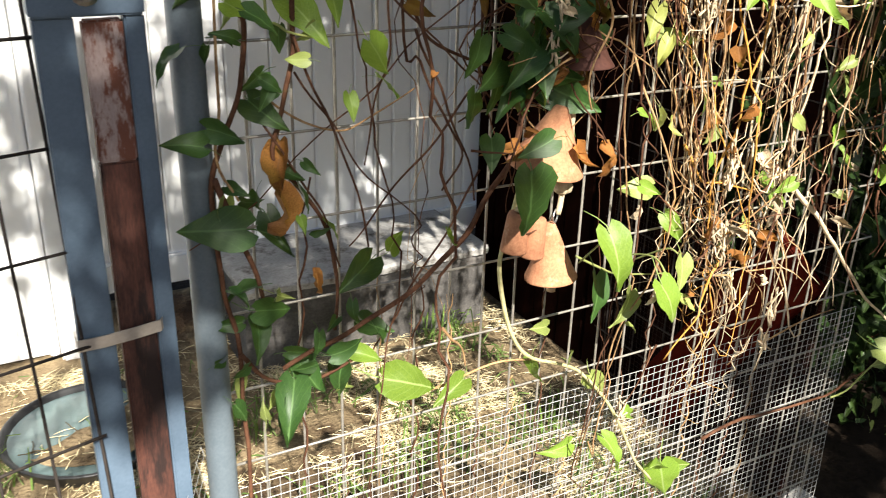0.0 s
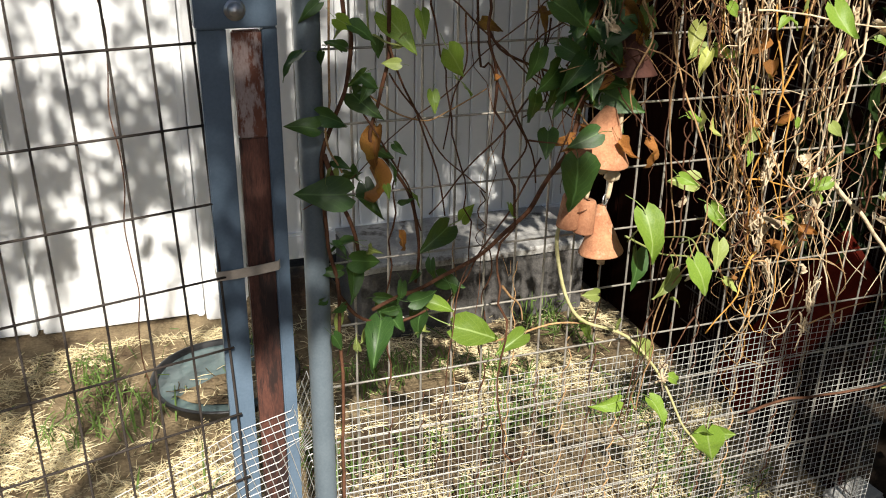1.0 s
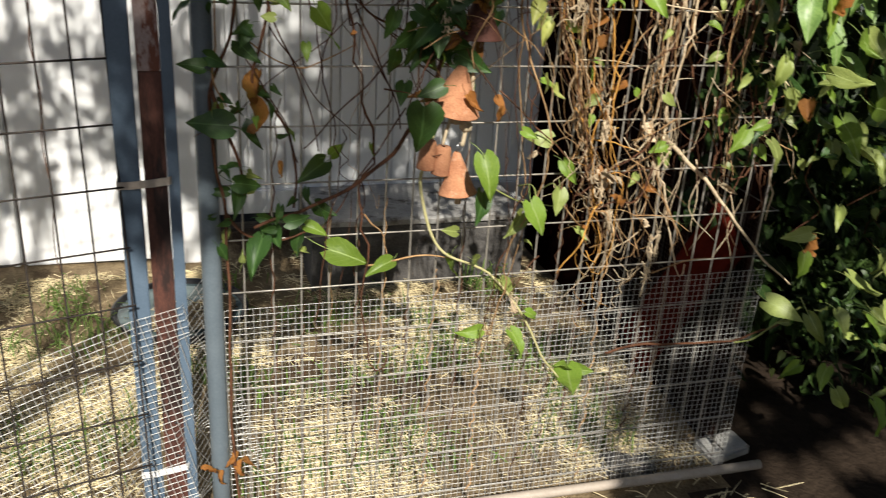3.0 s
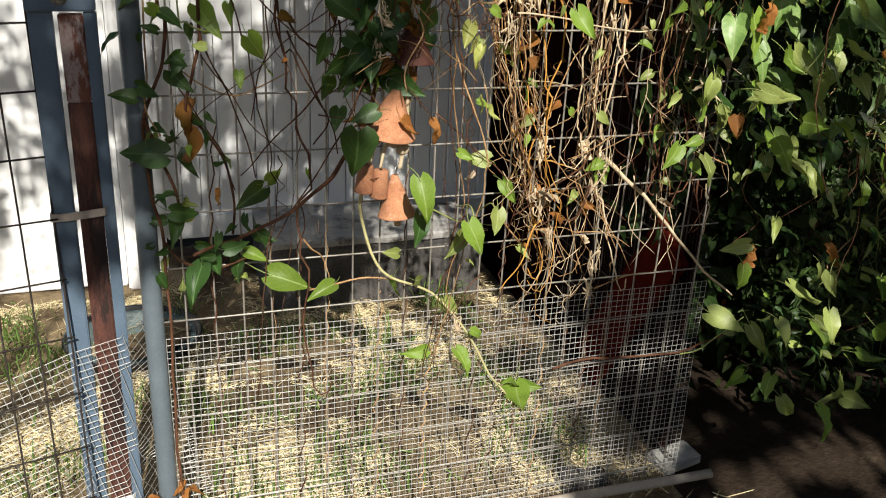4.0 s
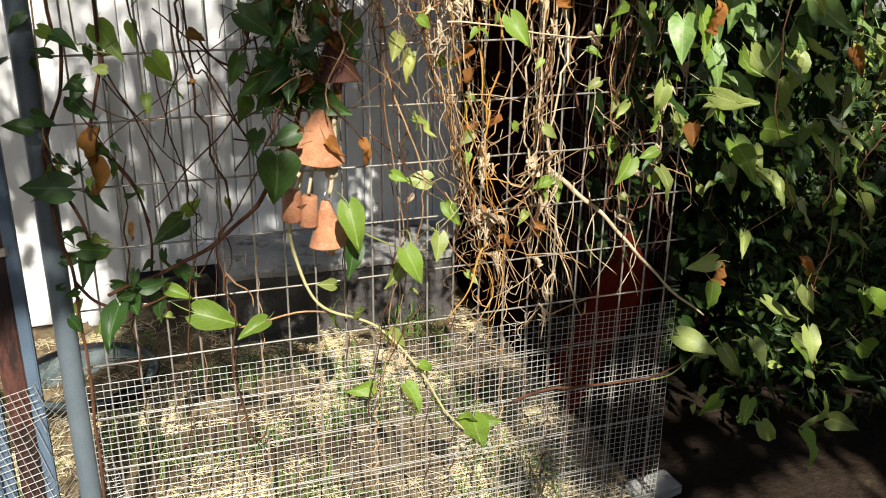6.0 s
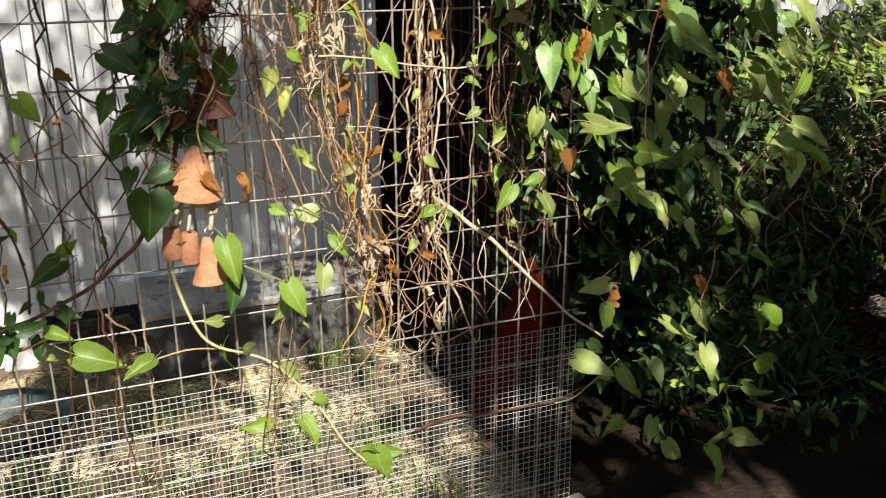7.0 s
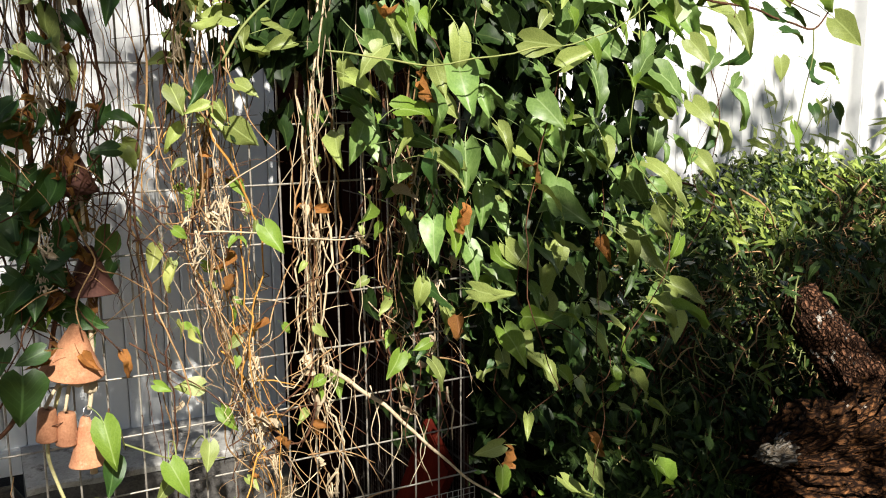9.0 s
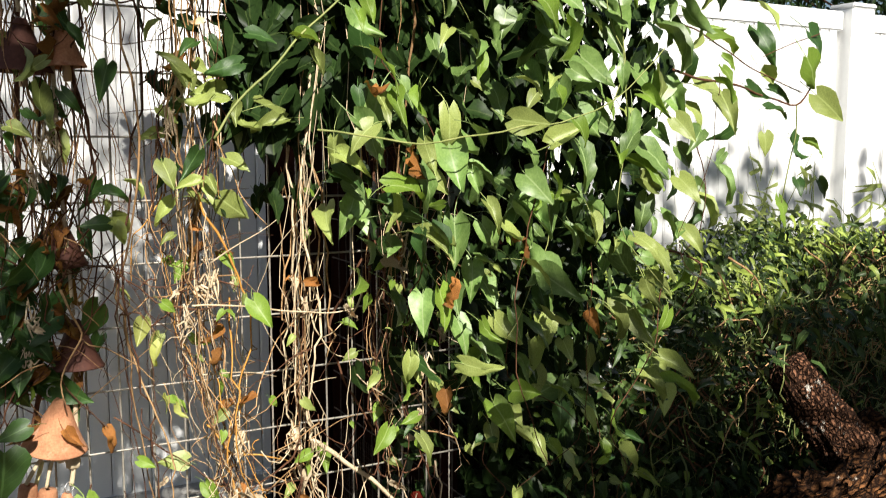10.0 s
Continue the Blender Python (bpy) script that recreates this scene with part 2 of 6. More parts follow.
def bark_surface(name, dark, light, plate, stretch, lichen=None, lichen_at=(0.6, 0.66), crack=0.5):
    """Split bark or rotten wood: lit plates between dark cracks, tinted at a larger scale, with pale patches."""
    m = bpy.data.materials.new(name)
    m.use_nodes = True
    nt = m.node_tree
    b = nt.nodes["Principled BSDF"]
    tc = nt.nodes.new("ShaderNodeTexCoord")
    mp = nt.nodes.new("ShaderNodeMapping")
    mp.inputs["Scale"].default_value = stretch
    nt.links.new(tc.outputs["Object"], mp.inputs["Vector"])
    warp = node(nt, "ShaderNodeTexNoise", Scale=30.0, Detail=3.0)
    nt.links.new(mp.outputs["Vector"], warp.inputs["Vector"])
    off = nt.nodes.new("ShaderNodeVectorMath")
    off.operation = "MULTIPLY_ADD"
    nt.links.new(warp.outputs["Color"], off.inputs[0])
    off.inputs[1].default_value = (0.03, 0.03, 0.03)
    nt.links.new(mp.outputs["Vector"], off.inputs[2])
    vor = node(nt, "ShaderNodeTexVoronoi", Scale=plate)
    vor.feature = "DISTANCE_TO_EDGE"
    nt.links.new(off.outputs["Vector"], vor.inputs["Vector"])
    plates = ramp_of(nt, vor.outputs["Distance"], [(0.02, (0, 0, 0)), (crack, (1, 1, 1))])
    big = node(nt, "ShaderNodeTexNoise", Scale=9.0, Detail=5.0, Roughness=0.65)
    fine = node(nt, "ShaderNodeTexNoise", Scale=220.0, Detail=3.0)
    for n in (big, fine):
        nt.links.new(mp.outputs["Vector"], n.inputs["Vector"])
    tint = ramp_of(nt, big.outputs["Fac"], [(0.35, tuple(c * 0.45 for c in light)), (0.62, light)])
    grain = ramp_of(nt, fine.outputs["Fac"], [(0.35, (0.45, 0.45, 0.45)), (0.65, (1, 1, 1))])
    col = mix_rgb(nt, plates, dark, mix_rgb(nt, 1.0, tint, grain, "MULTIPLY"))
    if lichen:
        spots = node(nt, "ShaderNodeTexNoise", Scale=24.0, Detail=6.0, Roughness=0.7)
        nt.links.new(mp.outputs["Vector"], spots.inputs["Vector"])
        col = mix_rgb(nt, ramp_of(nt, spots.outputs["Fac"], [(lichen_at[0], (0, 0, 0)), (lichen_at[1], (1, 1, 1))]), col, lichen)
    nt.links.new(col, b.inputs["Base Color"])
    b.inputs["Roughness"].default_value = 0.95
    b.inputs["Specular IOR Level"].default_value = 0.1
    bp = node(nt, "ShaderNodeBump", Strength=1.0, Distance=0.012)
    nt.links.new(plates, bp.inputs["Height"])
    bp2 = node(nt, "ShaderNodeBump", Strength=0.5, Distance=0.003)
    nt.links.new(fine.outputs["Fac"], bp2.inputs["Height"])
    nt.links.new(bp.outputs["Normal"], bp2.inputs["Normal"])
    nt.links.new(bp2.outputs["Normal"], b.inputs["Normal"])
    return m


M_BARK = bark_surface("log_bark", (0.012, 0.006, 0.004), (0.36, 0.17, 0.095), 75.0, (1, 1, 0.8), (0.5, 0.46, 0.4), (0.61, 0.64), 0.3)
M_ROT = bark_surface("rotten_wood", (0.012, 0.006, 0.004), (0.34, 0.15, 0.06), 55.0, (0.55, 1, 1), (0.5, 0.42, 0.34), (0.64, 0.68), 0.35)
M_CHIP = bark_surface("pale_split_wood", (0.2, 0.15, 0.1), (0.62, 0.55, 0.46), 60.0, (0.2, 1, 1), None, crack=0.2)
M_WATER = bpy.data.materials.new("water")
M_WATER.use_nodes = True
_b = M_WATER.node_tree.nodes["Principled BSDF"]
# Teal base colour paints in the reflection of sky and fence.
_b.inputs["Base Color"].default_value = (0.3, 0.42, 0.42, 1)
_b.inputs["Roughness"].default_value, _b.inputs["Transmission Weight"].default_value, _b.inputs["IOR"].default_value = 0.03, 0.55, 1.33
_n = M_WATER.node_tree.nodes.new("ShaderNodeTexNoise")
_n.inputs["Scale"].default_value = 14
_p = M_WATER.node_tree.nodes.new("ShaderNodeBump")
_p.inputs["Strength"].default_value, _p.inputs["Distance"].default_value = 0.15, 0.01
M_WATER.node_tree.links.new(_n.outputs["Fac"], _p.inputs["Height"])
M_WATER.node_tree.links.new(_p.outputs["Normal"], _b.inputs["Normal"])

# ---- mesh helpers ----
rng = random.Random(11)


def mesh_of(name, verts, faces, material, smooth=False, uvs=None):
    me = bpy.data.meshes.new(name)
    me.from_pydata([tuple(v) for v in verts], [], [tuple(f) for f in faces])
    me.materials.append(material)
    if uvs is not None:
        layer = me.uv_layers.new(name="uv")
        idx = np.empty(len(me.loops), dtype=np.int32)
        me.loops.foreach_get("vertex_index", idx)
        layer.data.foreach_set("uv", np.asarray(uvs, dtype=np.float32)[idx].ravel())
    if smooth:
        me.polygons.foreach_set("use_smooth", [True] * len(me.polygons))
    me.update()
    return me


def thing(name, label, category, group="", kind="", at=(0, 0, 0)):
    e = new(name)
    e.empty_display_size = 0.05
    e.location = at
    return tagged(e, label, category, group, kind)


def part(name, me, parent, label="", m=None):
    """Links a mesh as one part under a thing; m is its pose in the world."""
    o = new(name, me)
    o.parent = parent
    base = Matrix.Translation(parent.location) if parent.parent is None else Matrix.Translation(parent.parent.location) @ parent.matrix_basis
    o.matrix_basis = base.inverted() @ (m if m is not None else Matrix())
    if label:
        o["label"] = label
    return o


def bm_mesh(bm, name, material, smooth=False):
    me = bpy.data.meshes.new(name)
    bm.normal_update()
    bm.to_mesh(me)
    bm.free()
    me.materials.append(material)
    if smooth:
        me.polygons.foreach_set("use_smooth", [True] * len(me.polygons))
    return me


def box_mesh(name, size, material, bevel=0.0, warp=0.0, cuts=0):
    bm = bmesh.new()
    bmesh.ops.create_cube(bm, size=1)
    bmesh.ops.scale(bm, vec=size, verts=bm.verts)
    if cuts:
        bmesh.ops.subdivide_edges(bm, edges=bm.edges, cuts=cuts, use_grid_fill=True)
    if bevel:
        edges = [e for e in bm.edges if len(e.link_faces) == 2 and e.calc_face_angle(0) > 0.5]
        bmesh.ops.bevel(bm, geom=edges, offset=bevel, segments=2, affect="EDGES")
    if warp:
        for v in bm.verts:
            v.co += noise.noise_vector(v.co * 9) * warp
    return bm_mesh(bm, name, material)


def tube(name, points, radius, material, sides=6, taper=1.0, rough=0.0, smooth=True):
    """A round tube along points; radius shrinks to radius * taper at its end."""
    pts = [Vector(p) for p in points]
    verts, faces = [], []
    ref = Vector((0.31, 0.95, 0.1))
    for i, p in enumerate(pts):
        d = (pts[min(i + 1, len(pts) - 1)] - pts[max(i - 1, 0)]).normalized()
        a = d.cross(ref)
        if a.length < 0.1:
            a = d.cross(Vector((1, 0, 0)))
        a.normalize()
        b = d.cross(a)
        r = radius * (1 + (taper - 1) * i / (len(pts) - 1))
        for k in range(sides):
            w = 2 * math.pi * k / sides
            rr = r * (1 + rough * noise.noise(p * 40 + Vector((k * 3.1, 0, 0))))
            verts.append(p + (a * math.cos(w) + b * math.sin(w)) * rr)
    for i in range(len(pts) - 1):
        for k in range(sides):
            k2 = (k + 1) % sides
            faces.append((i * sides + k, i * sides + k2, (i + 1) * sides + k2, (i + 1) * sides + k))
    faces.append(tuple(range(sides))[::-1])
    faces.append(tuple(range((len(pts) - 1) * sides, len(pts) * sides)))
    return mesh_of(name, verts, faces, material, smooth)


def smooth_line(points, steps=5, wobble=0.0, seed=0):
    """A Catmull-Rom curve through points, with a small wobble."""
    p = [Vector(q) for q in points]
    p = [2 * p[0] - p[1]] + p + [2 * p[-1] - p[-2]]
    out = []
    for i in range(1, len(p) - 2):
        for s in range(steps):
            t = s / steps
            a, b, c, d = p[i - 1], p[i], p[i + 1], p[i + 2]
            q = 0.5 * (2 * b + (c - a) * t + (2 * a - 5 * b + 4 * c - d) * t * t + (3 * b - a - 3 * c + d) * t ** 3)
            out.append(q)
    out.append(p[-2])
    if wobble:
        out = [q + noise.noise_vector(q * 14 + Vector((seed * 1.7, 0, seed))) * wobble for q in out]
    return out


def lathe(name, profile, material, sides=28, wave=0.0):
    """A turned body from (radius, height) pairs."""
    verts, faces = [], []
    for i, (r, z) in enumerate(profile):
        for k in range(sides):
            w = 2 * math.pi * k / sides
            q = r * (1 + wave * noise.noise(Vector((math.cos(w) * 2, math.sin(w) * 2, z * 30))))
            verts.append((q * math.cos(w), q * math.sin(w), z))
    for i in range(len(profile) - 1):
        for k in range(sides):
            k2 = (k + 1) % sides
            faces.append((i * sides + k, i * sides + k2, (i + 1) * sides + k2, (i + 1) * sides + k))
    return mesh_of(name, verts, faces, material, True)


# ---- leaves ----
def leaf_shape(seed, lobes=0.5, width=0.62, fold=0.35, droop=0.3, rings=7, curl=0.0, crumple=0.03, stalk=0.0):
    """A heart- or spear-shaped leaf of length 1: base at the origin, tip along -z, face towards -y."""
    r = random.Random(seed)
    cols = (-1.0, -0.5, 0.0, 0.5, 1.0)
    verts, uvs, faces = [], [], []
    lean = r.uniform(-0.08, 0.08)
    for i in range(rings + 1):
        s = i / rings
        swell = 0.7 + 0.3 * math.sin(math.pi * 0.5 * min(1.0, s / 0.26))
        w = width * 0.5 * swell * (1 - max(0.0, (s - 0.2) / 0.8) ** 1.15) ** 0.95 + 0.004
        for c in cols:
            back = lobes * (0.38 * abs(c) - 0.56 * max(0.0, abs(c) - 0.5)) * max(0.0, 1 - s * 2.4)
            x = c * w * (1 + 0.025 * math.sin(s * 17 + seed) * (abs(c) > 0.6)) + lean * s * s
            z = -s + back
            y = -0.6 * fold * abs(c) * w + droop * (s - 0.35) ** 2 - curl * abs(c) ** 2 * 0.3 * s + 0.03 * math.sin(s * 13 + seed * 2 + c) * abs(c)
            y += crumple * noise.noise(Vector((c * 1.7 + seed, s * 4.5, seed * 3.3)))
            x += crumple * 0.8 * noise.noise(Vector((c * 3 + seed, s * 7, 40 + seed)))
            verts.append((x, y, z))
            uvs.append((0.5 + c * 0.5 * w / (width * 0.5), 1 - s))
    n = len(cols)
    for i in range(rings):
        for k in range(n - 1):
            faces.append((i * n + k, (i + 1) * n + k, (i + 1) * n + k + 1, i * n + k + 1))
    if stalk:
        m0, side = len(verts), r.uniform(-0.25, 0.25)
        for j in range(4):
            q = j / 3
            cx, cy, cz = side * q * q, 0.02 + 0.3 * q ** 1.6, -0.04 + stalk * q
            for dx, dy in ((-0.011, 0.0), (0.011, 0.0), (0.0, 0.016)):
                verts.append((cx + dx, cy + dy, cz))
                uvs.append((0.5, 0.5))
        for j in range(3):
            for k in range(3):
                k2 = (k + 1) % 3
                faces.append((m0 + j * 3 + k, m0 + j * 3 + k2, m0 + j * 3 + 3 + k2, m0 + j * 3 + 3 + k))
    return verts, faces, uvs


LEAF_SHAPES = [leaf_shape(1, 1.0, 0.76, 0.35, 0.3, crumple=0.05, stalk=0.55), leaf_shape(2, 0.9, 0.64, 0.3, 0.5, crumple=0.05, stalk=0.50), leaf_shape(3, 1.1, 0.72, 0.55, 0.2, crumple=0.05, stalk=0.55), leaf_shape(4, 0.8, 0.56, 0.3, 0.7, curl=0.5, crumple=0.05, stalk=0.40),
               leaf_shape(5, 1.0, 0.68, 0.7, 0.35, crumple=0.05, stalk=0.55), leaf_shape(6, 1.1, 0.8, 0.2, 0.25, curl=-0.4, crumple=0.05, stalk=0.45), leaf_shape(7, 0.9, 0.58, 0.8, 0.6, crumple=0.05, stalk=0.50), leaf_shape(8, 1.2, 0.7, 0.15, -0.4, curl=0.6, crumple=0.05, stalk=0.45)]
DRY_SHAPES = [leaf_shape(21, 0.5, 0.55, 0.9, 0.9, curl=1.5, crumple=0.3, stalk=0.4), leaf_shape(22, 0.5, 0.45, 0.7, 1.2, curl=-1.2, crumple=0.35, stalk=0.3), leaf_shape(23, 0.3, 0.6, 0.6, -0.9, curl=1.0, crumple=0.3, stalk=0.4), leaf_shape(24, 0.4, 0.36, 1.2, 0.6, curl=2.0, crumple=0.4, stalk=0.3)]
THIN_SHAPES = [leaf_shape(31, 0.0, 0.2, 0.3, 0.5, rings=3), leaf_shape(32, 0.0, 0.16, 0.2, 0.9, rings=3)]
HEDGE_SHAPES = [leaf_shape(41, 0.1, 0.34, 0.4, 0.5, rings=3), leaf_shape(42, 0.2, 0.42, 0.3, 0.8, rings=3), leaf_shape(43, 0.0, 0.26, 0.5, 0.3, rings=3)]
MASS_SHAPES = LEAF_SHAPES + [leaf_shape(51, 0.9, 0.48, 0.9, 0.7, curl=0.6, crumple=0.11, stalk=0.6), leaf_shape(52, 1.1, 0.52, 0.5, 0.9, curl=-0.5, crumple=0.1, stalk=0.5), leaf_shape(53, 0.7, 0.44, 1.2, 0.4, crumple=0.12, stalk=0.6),
                             leaf_shape(54, 1.2, 0.62, 0.8, 1.0, curl=1.0, crumple=0.13, stalk=0.5), leaf_shape(55, 1.0, 0.56, 1.5, 0.2, curl=0.3, crumple=0.09, stalk=0.6), leaf_shape(56, 0.8, 0.5, 0.3, -0.8, curl=-0.8, crumple=0.1, stalk=0.5)]
ROUND_SHAPES = [leaf_shape(61, 0.8, 1.0, 0.25, 0.3, crumple=0.07, stalk=0.4)]
LEAF_MESHES = {}


def leaf_mesh(shapes, k, material):
    key = (id(shapes), k, material.name)
    if key not in LEAF_MESHES:
        v, f, u = shapes[k]
        LEAF_MESHES[key] = mesh_of("leaf", v, f, material, True, u)
    return LEAF_MESHES[key]


def leaf_pose(centre, length, angle, tilt=-25.0, yaw=0.0, twist=0.0):
    """angle: 0 has the tip to +x, 90 down; tilt turns the face up; yaw turns it about the plumb line."""
    turn = pose(0, 0, 0, 0, 0, yaw) @ pose(0, 0, 0, tilt) @ pose(0, 0, 0, 0, angle - 90) @ pose(0, 0, 0, 0, 0, twist)
    m = turn @ Matrix.Diagonal((length, length, length, 1))
    return Matrix.Translation(Vector(centre) - m.to_3x3() @ Vector((0, 0, -0.5))) @ m


def put_leaves(vine, rows, y, material, shapes=LEAF_SHAPES, spread=0.02, tilt=(-55, 5), grow=1.0, label="", cap=0.2):
    for x, z, size, angle in rows:
        me = leaf_mesh(shapes, rng.randrange(len(shapes)), material if not isinstance(material, (list, tuple)) else rng.choice(material))
        yy = y(x, z) if callable(y) else y
        part("leaf", me, vine, label, leaf_pose((x, yy + rng.uniform(-spread, spread), z), min(cap, size * grow), angle, rng.uniform(*tilt), rng.uniform(-48, 48), rng.uniform(-35, 35)))


def joined_leaves(name, poses, shapes, material, parent, label=""):
    """Many leaves in one mesh."""
    V, F, U, n = [], [], [], 0
    arr = [(np.array(v), f, u) for v, f, u in shapes]
    for k, m in enumerate(poses):
        v, f, u = arr[k % len(arr)]
        mm = np.array(m)
        V.append(v @ mm[:3, :3].T + mm[:3, 3])
        F.extend([tuple(i + n for i in q) for q in f])
        U.extend(u)
        n += len(v)
    me = mesh_of(name, np.concatenate(V).tolist(), F, material, True, U)
    o = part(name, me, parent, label)
    o["kind"] = "stuff"
    return o


def stem(vine, pts, y, radius, material=None, taper=0.7, wobble=0.004, seed=0, name="stem", sides=6):
    line = smooth_line([(x, y(x, z) if callable(y) else y, z) for x, z in pts], 5, wobble, seed)
    return part(name, tube(name, line, radius, material or M_STEM, sides, taper, 0.25), vine)


# ---- ground ----
def ground_height(x, y):
    inside = -0.5 < x < 1.4 and 0.0 < y < 1.44
    bank = 0.1 * max(0.0, min(1.0, (y - 1.24) / 0.16)) if 0.27 < x < 0.57 and y < 1.62 else 0.0
    return bank + 0.012 * noise.noise(Vector((x * 3, y * 3, 0))) + 0.006 * noise.noise(Vector((x * 11, y * 11, 4))) + (0.0 if inside else -0.005)


def build_ground():
    xs = np.concatenate([[-400, -60, -12, -4], np.linspace(-2, 5, 120), [8, 16, 60, 400]])
    ys = np.concatenate([[-400, -60, -12, -4], np.linspace(-2.4, 1.6, 80), [3, 8, 60, 400]])
    verts = [(x, y, ground_height(x, y) if -2 <= x <= 5 and -2.4 <= y <= 1.6 else 0.0) for y in ys for x in xs]
    n = len(xs)
    faces = [(j * n + i, j * n + i + 1, (j + 1) * n + i + 1, (j + 1) * n + i) for j in range(len(ys) - 1) for i in range(n - 1)]
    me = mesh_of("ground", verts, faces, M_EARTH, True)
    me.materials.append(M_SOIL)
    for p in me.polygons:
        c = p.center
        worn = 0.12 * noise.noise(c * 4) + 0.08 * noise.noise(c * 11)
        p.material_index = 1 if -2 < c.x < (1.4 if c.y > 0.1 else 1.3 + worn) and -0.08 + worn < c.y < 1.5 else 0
    o = new("ground", me)
    tagged(o, "bare earth littered with straw in a hen run", "ground", kind="structure")


build_ground()


def litter(name, label, count, box, material, length, width, rise, seed, category="straw", weight=None):
    """Thin bent blades lying about on the ground, as one object."""
    r = random.Random(seed)
    V, F = [], []
    x0, y0, x1, y1 = box
    done = 0
    while done < count:
        x, y = r.uniform(x0, x1), r.uniform(y0, y1)
        if weight and r.random() > weight(x, y):
            continue
        done += 1
        L, w, a = r.uniform(*length), r.uniform(*width), r.uniform(0, 2 * math.pi)
        z = ground_height(x, y) + r.uniform(0.001, 0.012)
        d = Vector((math.cos(a), math.sin(a), 0))
        s = Vector((-d.y, d.x, 0)) * w
        up = r.uniform(*rise)
        n = len(V)
        for q, h in ((0, 0), (0.5, up * r.uniform(0.4, 1.1)), (1, up)):
            c = Vector((x, y, z + h * L)) + d * (L * (q - 0.5) * (1 - 0.5 * min(1, up))) 
            ww = s * (1 if q < 0.9 else 0.4)
            V += [c - ww, c + ww, c + Vector((0, 0, w * 1.2))]
        for k in (0, 3):
            F += [(n + k, n + k + 3, n + k + 5, n + k + 2), (n + k + 2, n + k + 5, n + k + 4, n + k + 1), (n + k + 1, n + k + 4, n + k + 3, n + k)]
    o = new(name, mesh_of(name, V, F, material))
    return tagged(o, label, category, kind="stuff")


def straw_here(x, y):
    return 0.03 + 0.97 * max(0.0, min(1.0, (0.3 if x > 0.1 else 0.5) + 2.6 * noise.noise(Vector((x * 3.1, y * 3.1, 9))) + 1.3 * noise.noise(Vector((x * 11, y * 11, 3)))))


litter("straw_litter", "loose golden straw scattered over the run", 30000, (-1.2, 0.02, 1.35, 1.3), M_STRAW, (0.012, 0.065), (0.0004, 0.0012), (0.0, 0.25), 5, weight=straw_here)
litter("grass_tufts", "short green weeds growing through the straw", 1700, (-0.9, 0.1, 1.2, 1.2), M_GRASS, (0.03, 0.09), (0.001, 0.0025), (0.3, 1.2), 6, "grass",
       weight=lambda x, y: 1.0 if noise.noise(Vector((x * 4, y * 4, 2))) > (0.22 if y > 0.6 or x < 0.2 else -0.02) else 0.02)
litter("leaf_litter", "dry stalks and chaff outside the fence", 700, (-0.6, -0.5, 1.5, 0.0), M_STRAW, (0.02, 0.08), (0.0007, 0.002), (0.0, 0.3), 7)

# ---- white vinyl fence ----
FY = 1.44


def build_vinyl_fence():
    fence = thing("vinyl_fence", "white vinyl privacy fence of tongue-and-groove boards between square posts", "fence", kind="structure", at=(0, FY, 0))
    top = 1.97
    slat = box_mesh("board", (0.0585, 0.022, top - 0.30), M_VINYL, 0.004)
    gate_l, gate_r = 0.145, 0.275
    x = gate_r + 0.03
    while x < 7.5:
        if not 4.2 < x < 4.48:
            part("board", slat, fence, m=pose(x, FY, 0.235 + (top - 0.30) / 2))
        x += 0.0615
    for a, b in ((gate_r, 4.24), (4.45, 7.5)):
        part("bottom_rail", box_mesh("bottom_rail", (b - a, 0.05, 0.085), M_VINYL, 0.006), fence, m=pose((a + b) / 2, FY - 0.004, 0.1975))
        part("top_rail", box_mesh("top_rail", (b - a, 0.03, 0.09), M_VINYL, 0.006), fence, m=pose((a + b) / 2, FY - 0.004, top - 0.03))
    for a, b in ((gate_l, gate_r), (4.245, 4.405)):
        upright = part("post", box_mesh("post", (b - a, 0.127, top + 0.03), M_VINYL, 0.006), fence, m=pose((a + b) / 2, FY, (top + 0.03) / 2))
        cap = box_mesh("post_cap", (b - a + 0.01, 0.137, 0.022), M_VINYL, 0.006)
        part("post_cap", cap, upright, m=pose((a + b) / 2, FY, top + 0.041))
    for a, b, y in ((-0.32, 0.143, FY + 0.005), (-1.9, -0.335, FY + 0.02)):
        part("panel", box_mesh("panel", (b - a, 0.02, top), M_VINYL, 0.004), fence, m=pose((a + b) / 2, y, top / 2))
        part("channel", box_mesh("channel", (0.022, 0.04, top), M_VINYL, 0.004), fence, m=pose(b - 0.012, y - 0.008, top / 2))
    part("backing", box_mesh("backing", (1.9, 0.006, top), M_VINYL), fence, m=pose(-0.9, FY + 0.036, top / 2))
    part("backing", box_mesh("backing", (9.4, 0.006, top - 0.26), M_VINYL), fence, m=pose(2.8, FY + 0.028, 0.22 + (top - 0.26) / 2))


build_vinyl_fence()

